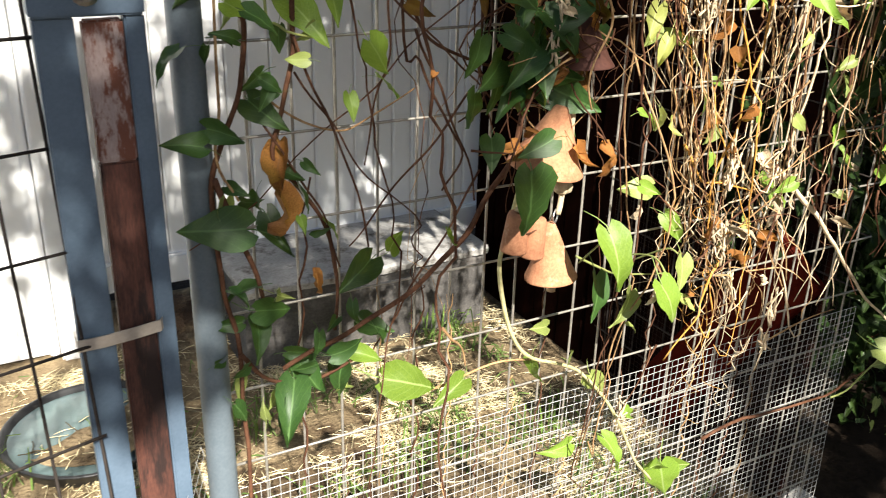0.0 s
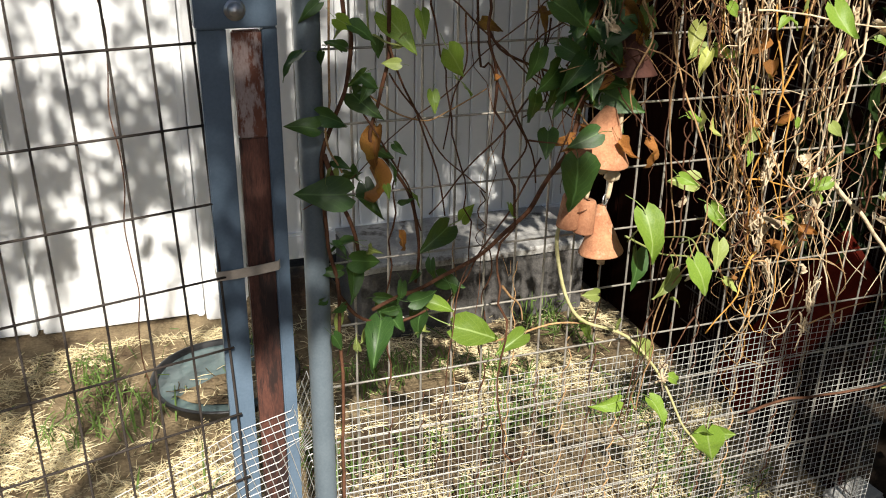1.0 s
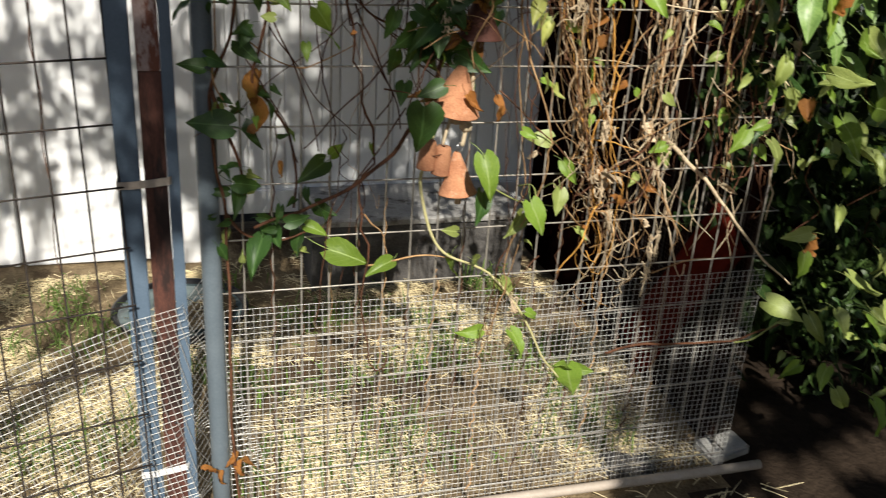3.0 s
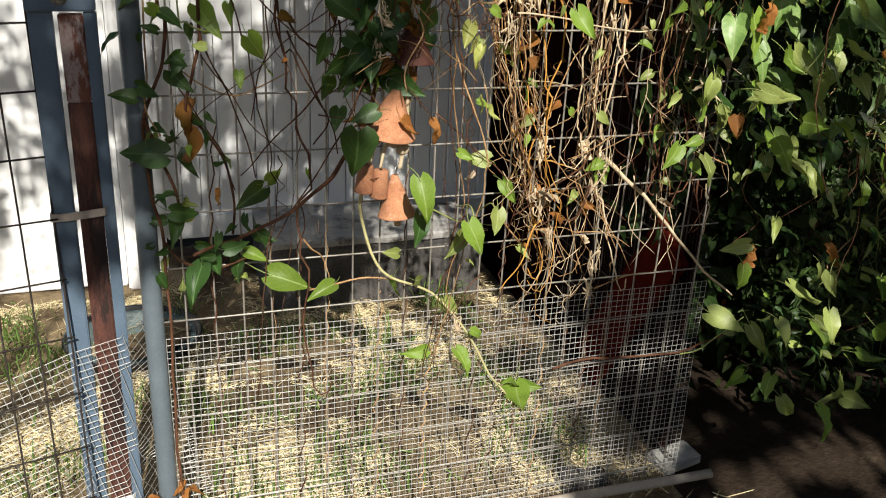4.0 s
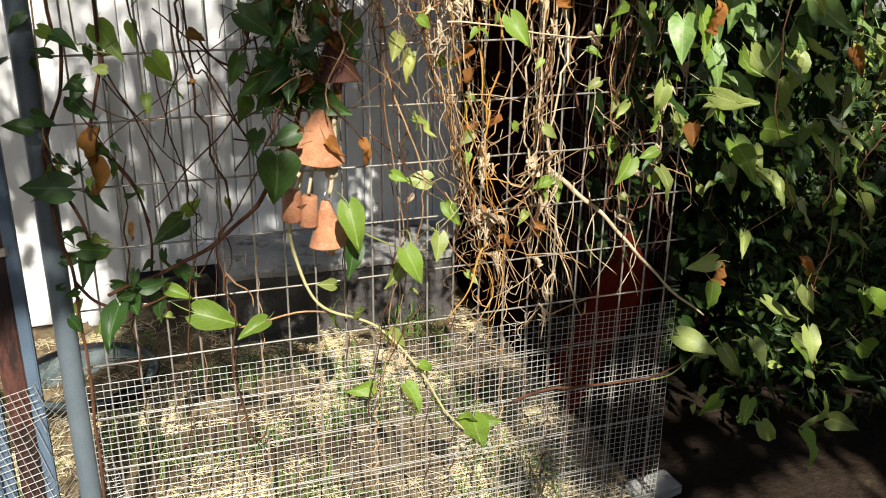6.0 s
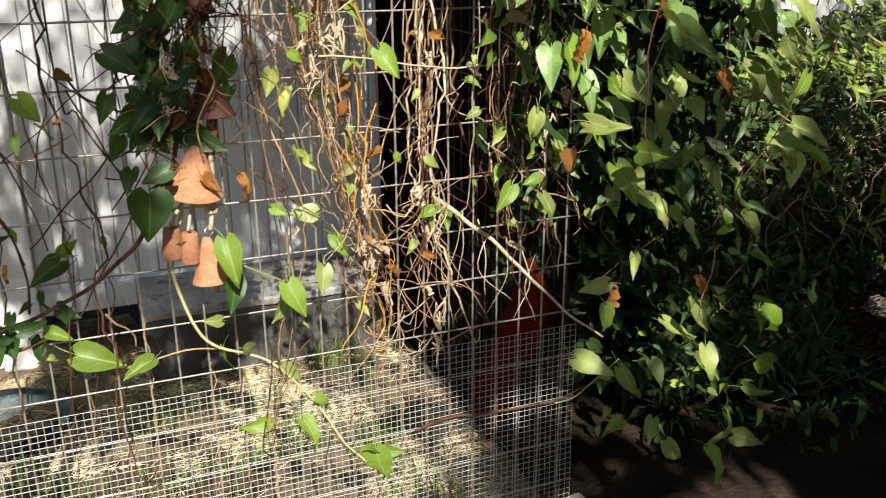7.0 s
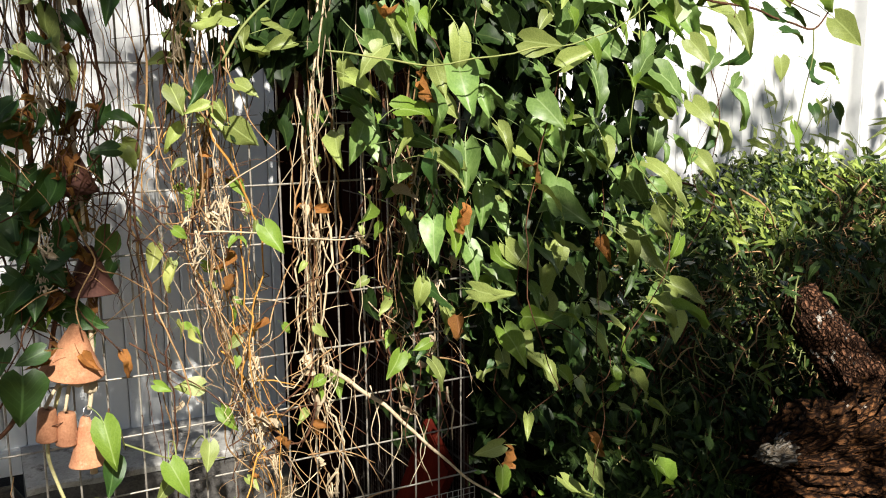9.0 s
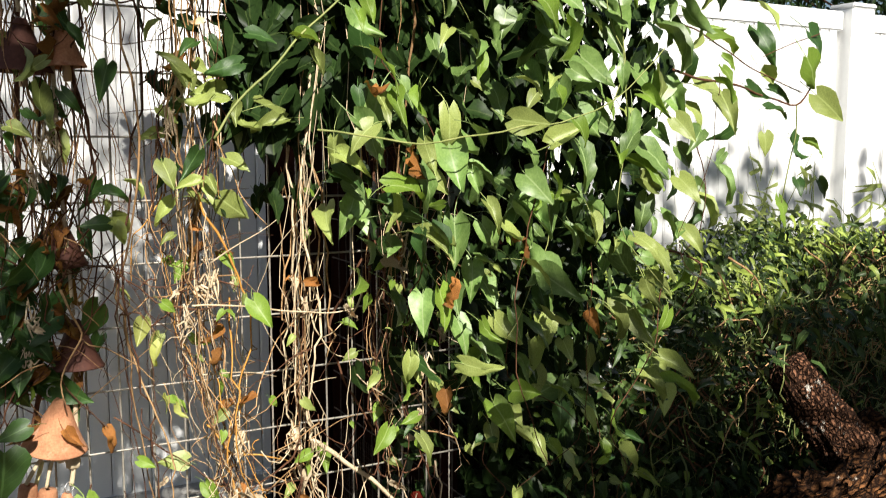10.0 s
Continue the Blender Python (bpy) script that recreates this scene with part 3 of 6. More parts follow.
# ---- side wall of the run ----
def build_side_wall():
    wall = thing("wall_east", "dark brown plank wall closing the run, shade in its colour", "wall", kind="structure", at=(1.39, 0.7, 0))
    y = 0.14
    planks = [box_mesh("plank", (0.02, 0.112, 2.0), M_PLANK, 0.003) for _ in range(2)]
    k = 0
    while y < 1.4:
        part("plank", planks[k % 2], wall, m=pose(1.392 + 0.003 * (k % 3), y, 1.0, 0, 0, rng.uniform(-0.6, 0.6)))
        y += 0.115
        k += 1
    # Extra planks added behind the vine to fill its dark depth.
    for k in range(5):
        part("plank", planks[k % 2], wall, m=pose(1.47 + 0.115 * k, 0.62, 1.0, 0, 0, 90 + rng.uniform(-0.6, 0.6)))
    board = new("leaning_board", box_mesh("leaning_board", (0.022, 0.14, 0.62), M_BOARD, 0.003))
    board.matrix_world = pose(1.352, 0.28, 0.32, 34, -2, 0)
    tagged(board, "red-brown board leaning against the plank wall", "board")


build_side_wall()

# ---- wire fence ----
PITCH, ROW, TOP = 0.0508, 0.1016, 1.063
X_END = 1.37


def wire(parent, a, b, radius=0.0018, name="wire", bend=0.0012, seed=0, material=None):
    a, b = Vector(a), Vector(b)
    n = max(3, int((b - a).length / 0.12))
    pts = [a.lerp(b, i / n) + noise.noise_vector(a.lerp(b, i / n) * 6 + Vector((seed, 0, 0))) * bend for i in range(n + 1)]
    return part(name, tube(name, pts, radius, material or M_WIRE, 6), parent)


def build_wire_fence():
    f = thing("wire_fence", "galvanised welded wire fence with oblong openings", "fence", at=(0.8, 0, 0))
    k = 5
    while PITCH * (k + 0.29) < X_END:
        x = PITCH * (k + 0.29)
        wire(f, (x, 0, 0.02), (x, 0, 1.98), seed=k)
        k += 1
    for i in range(-9, 11):
        z = TOP - ROW * i
        if z > 0.02:
            wire(f, (0.229, -0.003, z), (X_END, -0.003, z), seed=50 + i)
    # Side panel in dark wire: the vine's shadow put into its colour.
    s = thing("side_wire_panel", "welded wire panel running back from the fence corner", "fence", at=(X_END, 0.6, 0))
    for j in range(1, 14):
        wire(s, (X_END, j * 0.0508, 0.02), (X_END, j * 0.0508, 1.98), seed=80 + j, material=M_WIRE_OLD_SHADE)
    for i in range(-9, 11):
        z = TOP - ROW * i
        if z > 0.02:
            wire(s, (X_END - 0.003, 0, z), (X_END - 0.003, 0.7, z), seed=110 + i, material=M_WIRE_OLD_SHADE)
    g = thing("wire_gate", "welded wire gate panel standing ajar on a grey steel stile", "gate", at=(-0.3, -0.01, 0))
    hang = pose(0.0202, -0.033, 1.0808, -5.3, 0, 14.4)
    for j in range(-1, 17):
        x = -0.0508 * j
        wire(g, hang @ Vector((x, 0.004, 0.9)), hang @ Vector((x, 0.004, -1.06)), seed=140 + j, material=M_WIRE_OLD_SHADE)
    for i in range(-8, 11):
        wire(g, hang @ Vector((-0.82, 0, -ROW * i)), hang @ Vector((0.056, 0, -ROW * i)), seed=170 + i, material=M_WIRE_OLD_SHADE)


build_wire_fence()


def hardware_cloth(label, origin, u, v, nu, nv, bulge, rad=0.00056, material=None):
    """A sheet of fine square mesh: wires along u and along v from the origin, each a part."""
    origin, u, v = Vector(origin), Vector(u).normalized(), Vector(v).normalized()
    cloth = thing("hardware_cloth", label, "wire mesh", "fine mesh sheets", at=origin)
    step = 0.0127

    def strand(a, d, length, ph):
        n = max(2, int(length / 0.04))
        V, F = [], []
        side = d.cross(Vector((0, 1, 0)))
        side = side.normalized() if side.length > 0.1 else Vector((1, 0, 0))
        for i in range(n + 1):
            p = a + d * (length * i / n)
            p = p + Vector((0, bulge(p), 0)) + side * (0.0012 * noise.noise(p * 9 + Vector((ph, 0, 0))))
            V.extend([p + side * rad, p + Vector((0, -rad, 0)), p - side * rad, p + Vector((0, rad, 0))])
        for i in range(n):
            for k in range(4):
                q, r2 = i * 4, (k + 1) % 4
                F.append((q + k, q + r2, q + 4 + r2, q + 4 + k))
        part("strand", mesh_of("strand", V, F, material or M_CLOTH), cloth)

    for i in range(nu + 1):
        strand(origin + u * (i * step), v, nv * step, i)
    for j in range(nv + 1):
        strand(origin + v * (j * step), u, nu * step, 200 + j)


hardware_cloth("fine galvanised square mesh tied to the foot of the fence", (0.231, -0.008, 0.522), (1, 0, 0.003), (0.004, 0, -1), 89, 40,
               lambda p: 0.004 * noise.noise(p * 5))
hardware_cloth("loose slanting sheet of fine mesh wrapped across the gate stile", (-0.37, -0.012, 0.428), (0.97, 0, 0.243), (0.243, 0, -0.97), 46, 33,
               lambda p: 0.012 * noise.noise(p * 4) - 0.042 + 0.24 * min(0.0, p.x - 0.06) - 0.09 * max(0.0, 0.6 - p.z) * (p.x < 0.06) + 0.085 * max(0.0, min(1.0, (p.x - 0.168) / 0.022)))
# Side mesh gets the same dark wire in place of shadow.
hardware_cloth("fine square mesh along the side panel", (X_END, 0.01, 0.62), (0, 1, 0), (0, 0, -1), 52, 47, lambda p: 0.0, material=M_WIRE_OLD_SHADE)

# ---- posts, stile and straps ----
def build_posts():
    post = thing("fence_post", "round grey-painted steel fence post", "post", at=(0.213, 0.0, 0))
    part("tube", tube("tube", [(0.213, 0, z) for z in np.linspace(0, 2.0, 12)], 0.0175, M_TUBE, 20), post)
    part("cap", tube("cap", [(0.213, 0, 2.0), (0.213, 0, 2.015), (0.213, 0, 2.022)], 0.0195, M_TUBE, 20, 0.6), post)
    st = thing("gate_stile", "blue-grey steel gate stile with a flaking red-brown timber batten", "gate", at=(0.12, -0.01, 0))
    part("left_flange", box_mesh("left_flange", (0.0345, 0.02, 1.1), M_POST, 0.002), st, m=pose(0.0895, -0.032, 0.55))
    part("right_flange", box_mesh("right_flange", (0.0185, 0.02, 1.1), M_POST, 0.002), st, m=pose(0.1588, -0.032, 0.55))
    part("head_plate", box_mesh("head_plate", (0.098, 0.026, 0.075), M_POST, 0.002), st, m=pose(0.119, -0.034, 1.1375))
    for x, w in ((0.088, 0.036), (0.155, 0.026)):
        part("upper_flange", box_mesh("upper_flange", (w, 0.02, 0.8), M_POST, 0.002), st, m=pose(x, -0.032, 1.575))
    bolt = part("bolt", lathe("bolt", [(0.0, 0.012), (0.005, 0.0115), (0.0085, 0.008), (0.0095, 0.003), (0.0095, 0.0)], M_STEEL, 16), st, "domed bright bolt head", pose(0.118, -0.047, 1.122, 90))
    part("washer", lathe("washer", [(0.0, 0.002), (0.013, 0.002), (0.013, 0.0)], M_STEEL, 16), bolt, "", pose(0.118, -0.0455, 1.122, 90))
    part("batten", box_mesh("batten", (0.0355, 0.016, 0.962), M_BATTEN, 0.002, 0.0012, 3), st, "dark red-brown weathered timber", pose(0.1312, -0.031, 0.481))
    part("batten_top", box_mesh("batten_top", (0.0355, 0.016, 0.134), M_FLAKED, 0.002, 0.0012, 3), st, "timber with flaking pinkish paint", pose(0.1312, -0.031, 1.029))

    batten = [o for o in st.children if o.name.startswith("batten") and "top" not in o.name][0]
    nail = lathe("nail", [(0.0, 0.0012), (0.0022, 0.001), (0.003, 0.0)], M_RUBBER, 8)
    for k in range(9):
        part("nail", nail, batten, "dark nail head", pose(0.1312 + 0.007 * (-1) ** k + 0.002 * math.sin(k * 3), -0.0392, 0.03 + 0.036 * k, 90))

    def strap(name, z, slope, mat_, label):
        pts = [(0.071, -0.014, z), (0.070, -0.046, z), (0.095, -0.0485, z + slope * 0.2), (0.125, -0.0485, z + slope * 0.55), (0.152, -0.0485, z + slope), (0.156, -0.04, z + slope)]
        bm = bmesh.new()
        ring = [[bm.verts.new((x, y + e, zz + h)) for h, e in ((-0.0065, 0), (0.0065, 0), (0.0065, 0.0015), (-0.0065, 0.0015))] for x, y, zz in pts]
        for a, b in zip(ring, ring[1:]):
            for k in range(4):
                bm.faces.new((a[k], a[(k + 1) % 4], b[(k + 1) % 4], b[k]))
        bm.faces.new(ring[0])
        bm.faces.new(ring[-1][::-1])
        bmesh.ops.recalc_face_normals(bm, faces=bm.faces)
        o = new(name, bm_mesh(bm, name, mat_))
        tagged(o, label, "strap")

    strap("strap", 0.779, 0.007, M_STRAP, "beige band strapping the batten to the stile")
    strap("strap", 0.215, 0.01, M_VINYL, "white band low on the gate stile")
    rail = new("ground_rail", tube("ground_rail", [(x, -0.035 + 0.01 * math.sin(x * 3), 0.022 + 0.008 * x - 0.004) for x in np.linspace(0.25, 1.44, 14)], 0.011, M_STRAP, 14))
    tagged(rail, "thin pale pipe lying along the foot of the fence", "pipe")
    hook = new("wire_twist", tube("wire_twist", smooth_line([(-0.033 + 0.004 * math.sin(i * 1.9), -0.008 + 0.003 * math.cos(i * 1.9), 0.55 + i * 0.05) for i in range(14)], 5), 0.0009, M_STEM, 5))
    tagged(hook, "dry tendril twisted round a gate wire", "vine")


build_posts()

# ---- things in the run ----
def build_bowl():
    b = thing("water_bowl", "wide black rubber bowl half full of water", "bowl", at=(0.154, 0.97, 0.0))
    k = 0.92
    prof = [(r * k, h * 0.62) for r, h in [(0.0, 0.012), (0.165, 0.012), (0.178, 0.03), (0.2, 0.073), (0.205, 0.078), (0.211, 0.076), (0.212, 0.07), (0.208, 0.065), (0.19, 0.02), (0.18, 0.0), (0.0, 0.0)]]
    part("bowl", lathe("bowl", prof, M_RUBBER, 40), b, m=pose(0.154, 0.97, 0.0))
    r = random.Random(41)
    V, F, rings, sides = [], [], 9, 36
    for i in range(rings + 1):
        for k in range(sides):
            w, q = 2 * math.pi * k / sides, 0.158 * i / rings
            x, y = q * math.cos(w), q * math.sin(w)
            heap = max(0.0, min(1.0, (0.045 - y + 0.5 * x + 0.03 * noise.noise(Vector((x * 30, y * 30, 1)))) / 0.05))
            V.append((x, y, 0.014 + 0.034 * heap + 0.006 * noise.noise(Vector((x * 60, y * 60, 7)))))
    for i in range(rings):
        for k in range(sides):
            F.append((i * sides + k, (i + 1) * sides + k, (i + 1) * sides + (k + 1) % sides, i * sides + (k + 1) % sides))
    part("feed", mesh_of("feed", V, F, M_SOIL, True), b, "sodden straw heaped in the bowl", pose(0.154, 0.97, 0.0))
    blade = [tube("straw", [(-0.5, 0, 0), (0, 0.04, 0.03), (0.5, 0, 0)], 0.025, M_STRAW, 4), tube("straw", [(-0.5, 0, 0), (0.1, -0.06, 0.05), (0.5, 0.02, 0)], 0.03, M_SOIL, 4)]
    for k in range(90):
        w, q = r.uniform(0, 6.28), 0.15 * r.random() ** 0.5
        x, y = q * math.cos(w), q * math.sin(w)
        if y - 0.5 * x > 0.03:
            continue
        part("straw", blade[k % 2], b, "", pose(0.154 + x, 0.97 + y, 0.051, r.uniform(-12, 12), r.uniform(-12, 12), r.uniform(0, 360)) @ Matrix.Diagonal((0.045, 0.045, 0.045, 1)))
    part("water", lathe("water", [(0.176, 0.036), (0.1, 0.036), (0.0, 0.036)], M_WATER, 40), b, "water tinted teal for the sky and fence reflected in it", pose(0.154, 0.97, 0.0))


build_bowl()
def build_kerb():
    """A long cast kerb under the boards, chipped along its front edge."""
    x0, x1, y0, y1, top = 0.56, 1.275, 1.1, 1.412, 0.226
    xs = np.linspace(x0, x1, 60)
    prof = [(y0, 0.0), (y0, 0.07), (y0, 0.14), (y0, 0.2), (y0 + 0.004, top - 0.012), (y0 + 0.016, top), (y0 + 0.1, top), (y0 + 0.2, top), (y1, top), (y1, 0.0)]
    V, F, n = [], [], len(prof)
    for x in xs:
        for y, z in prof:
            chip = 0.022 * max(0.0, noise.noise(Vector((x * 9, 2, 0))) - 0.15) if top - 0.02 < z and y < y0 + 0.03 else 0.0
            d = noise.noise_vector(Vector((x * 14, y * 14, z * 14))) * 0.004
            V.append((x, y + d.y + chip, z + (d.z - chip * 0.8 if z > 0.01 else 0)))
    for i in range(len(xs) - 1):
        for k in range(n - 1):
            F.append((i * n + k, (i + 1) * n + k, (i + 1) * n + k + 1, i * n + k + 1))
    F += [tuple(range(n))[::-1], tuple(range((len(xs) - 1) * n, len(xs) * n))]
    kerb = thing("concrete_kerb", "weathered concrete kerb with a shade-toned face under the white boards", "kerb", at=(0.92, 1.25, 0))
    # The face carries its shade in the colour; the ledge is the lit top.
    part("base", mesh_of("base", V, F, M_CONCRETE_SHADE), kerb, "concrete face in a shaded tone")
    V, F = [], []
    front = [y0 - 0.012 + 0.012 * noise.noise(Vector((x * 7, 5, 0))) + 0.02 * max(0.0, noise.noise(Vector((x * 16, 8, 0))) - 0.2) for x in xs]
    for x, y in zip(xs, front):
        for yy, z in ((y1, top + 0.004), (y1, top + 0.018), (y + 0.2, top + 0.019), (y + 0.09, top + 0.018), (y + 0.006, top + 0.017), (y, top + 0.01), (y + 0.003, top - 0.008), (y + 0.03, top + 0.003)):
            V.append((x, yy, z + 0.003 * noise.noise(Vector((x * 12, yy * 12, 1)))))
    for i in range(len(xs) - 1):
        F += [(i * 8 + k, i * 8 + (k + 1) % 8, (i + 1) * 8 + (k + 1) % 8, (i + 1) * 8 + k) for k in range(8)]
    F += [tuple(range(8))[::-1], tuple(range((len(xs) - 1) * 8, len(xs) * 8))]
    part("ledge", mesh_of("ledge", V, F, M_SLAB), kerb, "pale cement top in a sunlit tone")


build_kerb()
paver = new("paver", box_mesh("paver", (0.12, 0.075, 0.028), M_BRICK, 0.008, 0.004, 3))
paver.matrix_world = pose(1.4, 0.05, 0.018, 4, -3, 8)
tagged(paver, "pale concrete paver at the fence corner", "paver")
stone = new("stone", box_mesh("stone", (0.13, 0.08, 0.034), M_CONCRETE_SHADE, 0.012, 0.01, 4))
stone.matrix_world = pose(1.14, 0.04, 0.008, 0, 3, -12)
tagged(stone, "rough grey stone half sunk beside the fence", "stone")


# ---- terracotta chime ----
def bell_mesh(name, r, h, material, wave=0.05):
    t = 0.0035
    prof = [(r * 0.04, h * 0.97), (r * 0.14, h * 0.965), (r * 0.2, h * 0.93), (r * 0.36, h * 0.74), (r * 0.6, h * 0.44), (r * 0.84, h * 0.16), (r * 0.96, h * 0.05), (r, h * 0.015), (r * 0.99, 0.0), (r - t, 0.001), (r * 0.9 - t, h * 0.1), (r * 0.55 - t, h * 0.46), (r * 0.12, h * 0.9)]
    return lathe(name, prof, material, 28, wave)


def build_chime():
    y = -0.06
    c = thing("bell_chime", "hanging chime of terracotta cone bells on hemp rope", "wind chime", at=(0.63, y, 1.6))

    def bell(x, z, r, h, material, dy=0.0, lean=0.0, clapper=True):
        b = part("bell", bell_mesh("bell", r, h, material), c, m=pose(x, y + dy, z, lean * 0.6, lean, rng.uniform(0, 180)))
        part("ring", ring_mesh(0.0085), b, "thin steel ring", pose(x, y + dy, z + h + 0.006, 90, 0, 35))
        if clapper:
            part("clapper", tube("clapper", [(x, y + dy, z + h * 0.5), (x + 0.002, y + dy, z - 0.006), (x + 0.002, y + dy, z - 0.02)], 0.006, M_DOWEL, 10), b, "pale wooden dowel")
        return b

    def ring_mesh(r):
        return tube("ring", [(r * math.cos(a), r * math.sin(a), 0) for a in np.linspace(0, 2 * math.pi, 17)], 0.0011, M_STEEL, 6)

    bell(0.638, 0.749, 0.0345, 0.078, M_TERRA, 0.0, 4)
    bell(0.620, 0.897, 0.048, 0.082, M_TERRA, 0.005, -9)
    bell(0.657, 1.018, 0.040, 0.078, M_TERRA_DARK, 0.0, 4)
    bell(0.648, 1.175, 0.034, 0.068, M_TERRA_DARK, 0.02, -4)
    bell(0.602, 1.46, 0.045, 0.08, M_TERRA_DARK, 0.01, 2)
    bell(0.66, 1.468, 0.03, 0.07, M_TERRA, -0.01, -2)
    for x, z in ((0.577, 0.797), (0.604, 0.786)):
        part("small_bell", lathe("small_bell", [(0.003, 0.05), (0.012, 0.05), (0.0135, 0.046), (0.0165, 0.002), (0.0165, 0.0), (0.0145, 0.0), (0.011, 0.044)], M_TERRA, 20, 0.02), c, m=pose(x, y, z, 3, 4))
    for pts, r in (([(0.64, y, 1.6), (0.648, y, 1.25), (0.655, y, 1.1)], 0.003), ([(0.657, y, 1.02), (0.64, y, 0.98), (0.628, y, 0.966)], 0.003), ([(0.65, y, 1.0), (0.652, y, 0.93), (0.646, y, 0.87), (0.64, y, 0.835)], 0.0035),
                   ([(0.62, y, 0.9), (0.612, y, 0.87), (0.604, y, 0.838)], 0.0025), ([(0.61, y, 0.9), (0.59, y, 0.87), (0.577, y, 0.848)], 0.0025), ([(0.6, y, 1.6), (0.602, y, 1.545)], 0.003), ([(0.66, y, 1.6), (0.66, y, 1.54)], 0.003)):
        part("rope", tube("rope", smooth_line(pts, 6, 0.002), r, M_ROPE, 8, 1.0, 0.5), c)
    for x, z, r in ((0.645, 0.872, 0.011), (0.628, 0.882, 0.008)):
        k = lathe("knot", [(0.001, r), (r * 0.7, r * 0.8), (r, 0.2 * r), (r * 0.9, -0.6 * r), (r * 0.4, -r), (0.001, -r)], M_ROPE, 14, 0.5)
        part("knot", k, c, "frayed rope knot", pose(x, y, z))


build_chime()

# ---- climbing vines on the fence ----
POST_LEAVES = [(0.178, 1.055, 0.046, 124), (0.237, 0.979, 0.045, 13), (0.192, 0.971, 0.045, -170), (0.282, 0.989, 0.059, 42), (0.245, 0.914, 0.030, 23), (0.264, 0.893, 0.030, -4), (0.214, 0.875, 0.076, -180), (0.289, 0.857, 0.064, 49), (0.243, 0.795, 0.042, 155), (0.279, 0.771, 0.051, 13), (0.226, 0.752, 0.040, 177), (0.258, 0.737, 0.055, 82), (0.385, 0.782, 0.064, 126), (0.360, 0.709, 0.047, -12), (0.409, 0.711, 0.046, 18), (0.286, 0.644, 0.084, 115), (0.321, 0.664, 0.060, 64), (0.360, 0.648, 0.053, 99), (0.312, 0.704, 0.040, 9), (0.277, 1.089, 0.041, 61), (0.240, 1.076, 0.030, -160), (0.303, 1.063, 0.030, 90)]
LIGHT_LEAVES = [(0.330, 1.083, 0.065, 79), (0.374, 0.991, 0.030, 94), (0.402, 1.043, 0.047, 59), (0.424, 0.826, 0.034, -17), (0.351, 0.855, 0.028, 90), (0.396, 0.678, 0.044, 30), (0.452, 0.628, 0.079, 36), (0.503, 0.605, 0.055, 156), (0.365, 1.093, 0.036, 99), (0.419, 1.012, 0.032, 68), (0.255, 1.100, 0.030, 28)]
CHIME_LEAVES = [(0.578, 0.872, 0.1, 112), (0.647, 0.983, 0.068, 21), (0.616, 1.013, 0.057, 12), (0.501, 1.042, 0.045, 111), (0.528, 1.018, 0.056, 153), (0.513, 0.979, 0.039, 120), (0.579, 0.983, 0.045, 58), (0.525, 0.933, 0.040, 93), (0.560, 1.055, 0.048, 30), (0.593, 1.077, 0.040, -162)]
SMALL_LEAVES = [(0.691, 0.614, 0.033, 11), (0.652, 0.583, 0.048, 75), (0.629, 0.674, 0.034, -163), (0.686, 0.453, 0.057, 170), (0.789, 0.424, 0.063, 79), (0.924, 0.305, 0.082, 76), (0.898, 0.354, 0.048, -150), (0.951, 0.333, 0.048, 7), (0.762, 0.535, 0.048, 57), (0.816, 0.482, 0.041, 43), (0.800, 0.834, 0.048, -175), (0.817, 0.928, 0.041, 51), (0.857, 1.030, 0.048, 17), (1.068, 0.793, 0.054, 73), (0.863, 0.770, 0.053, 53), (0.775, 1.042, 0.032, 120)]
DRY_LEAVES = [(0.296, 0.93, 0.056, 82), (0.292, 0.885, 0.056, 95), (0.332, 0.792, 0.028, 90), (0.457, 1.088, 0.032, 30), (0.596, 0.932, 0.049, 153), (0.656, 1.027, 0.052, 67), (0.698, 0.907, 0.042, 90), (0.604, 1.049, 0.040, 53), (0.570, 0.926, 0.040, 174), (0.639, 0.920, 0.036, 63), (0.645, 1.082, 0.036, 34), (0.522, 1.102, 0.031, 75)]
HIGH_LEAVES = [(0.629, 1.411, 0.085, 98), (0.680, 1.512, 0.058, 63), (0.649, 1.311, 0.052, 130), (0.722, 1.290, 0.054, 22), (0.690, 1.247, 0.054, 176), (0.798, 1.317, 0.062, 86), (0.881, 1.479, 0.092, 162), (0.847, 1.432, 0.075, 169), (0.728, 1.229, 0.048, 73), (0.621, 1.471, 0.050, 146), (0.605, 1.289, 0.046, 119), (0.943, 1.528, 0.061, 17), (0.905, 1.409, 0.051, 101), (0.823, 1.472, 0.047, -160), (0.754, 1.301, 0.043, 62), (0.588, 1.365, 0.045, 100), (0.868, 1.299, 0.050, 61)]
UPPER_LEAVES = [(1.084, 1.472, 0.086, 79), (1.084, 1.415, 0.070, 97), (0.938, 1.420, 0.074, 3), (0.993, 1.480, 0.051, 59), (1.130, 1.429, 0.059, 78), (1.373, 1.524, 0.070, 83), (1.308, 1.559, 0.084, 42), (1.278, 1.454, 0.052, 72), (1.289, 1.398, 0.074, 5), (1.381, 1.381, 0.059, 55), (1.134, 1.341, 0.065, 74), (1.039, 1.374, 0.068, 133), (1.217, 1.478, 0.049, 102), (1.467, 1.344, 0.067, 113), (1.513, 1.434, 0.083, 53), (0.973, 1.514, 0.055, 26), (1.041, 1.541, 0.046, 90), (1.168, 1.525, 0.052, 113)]
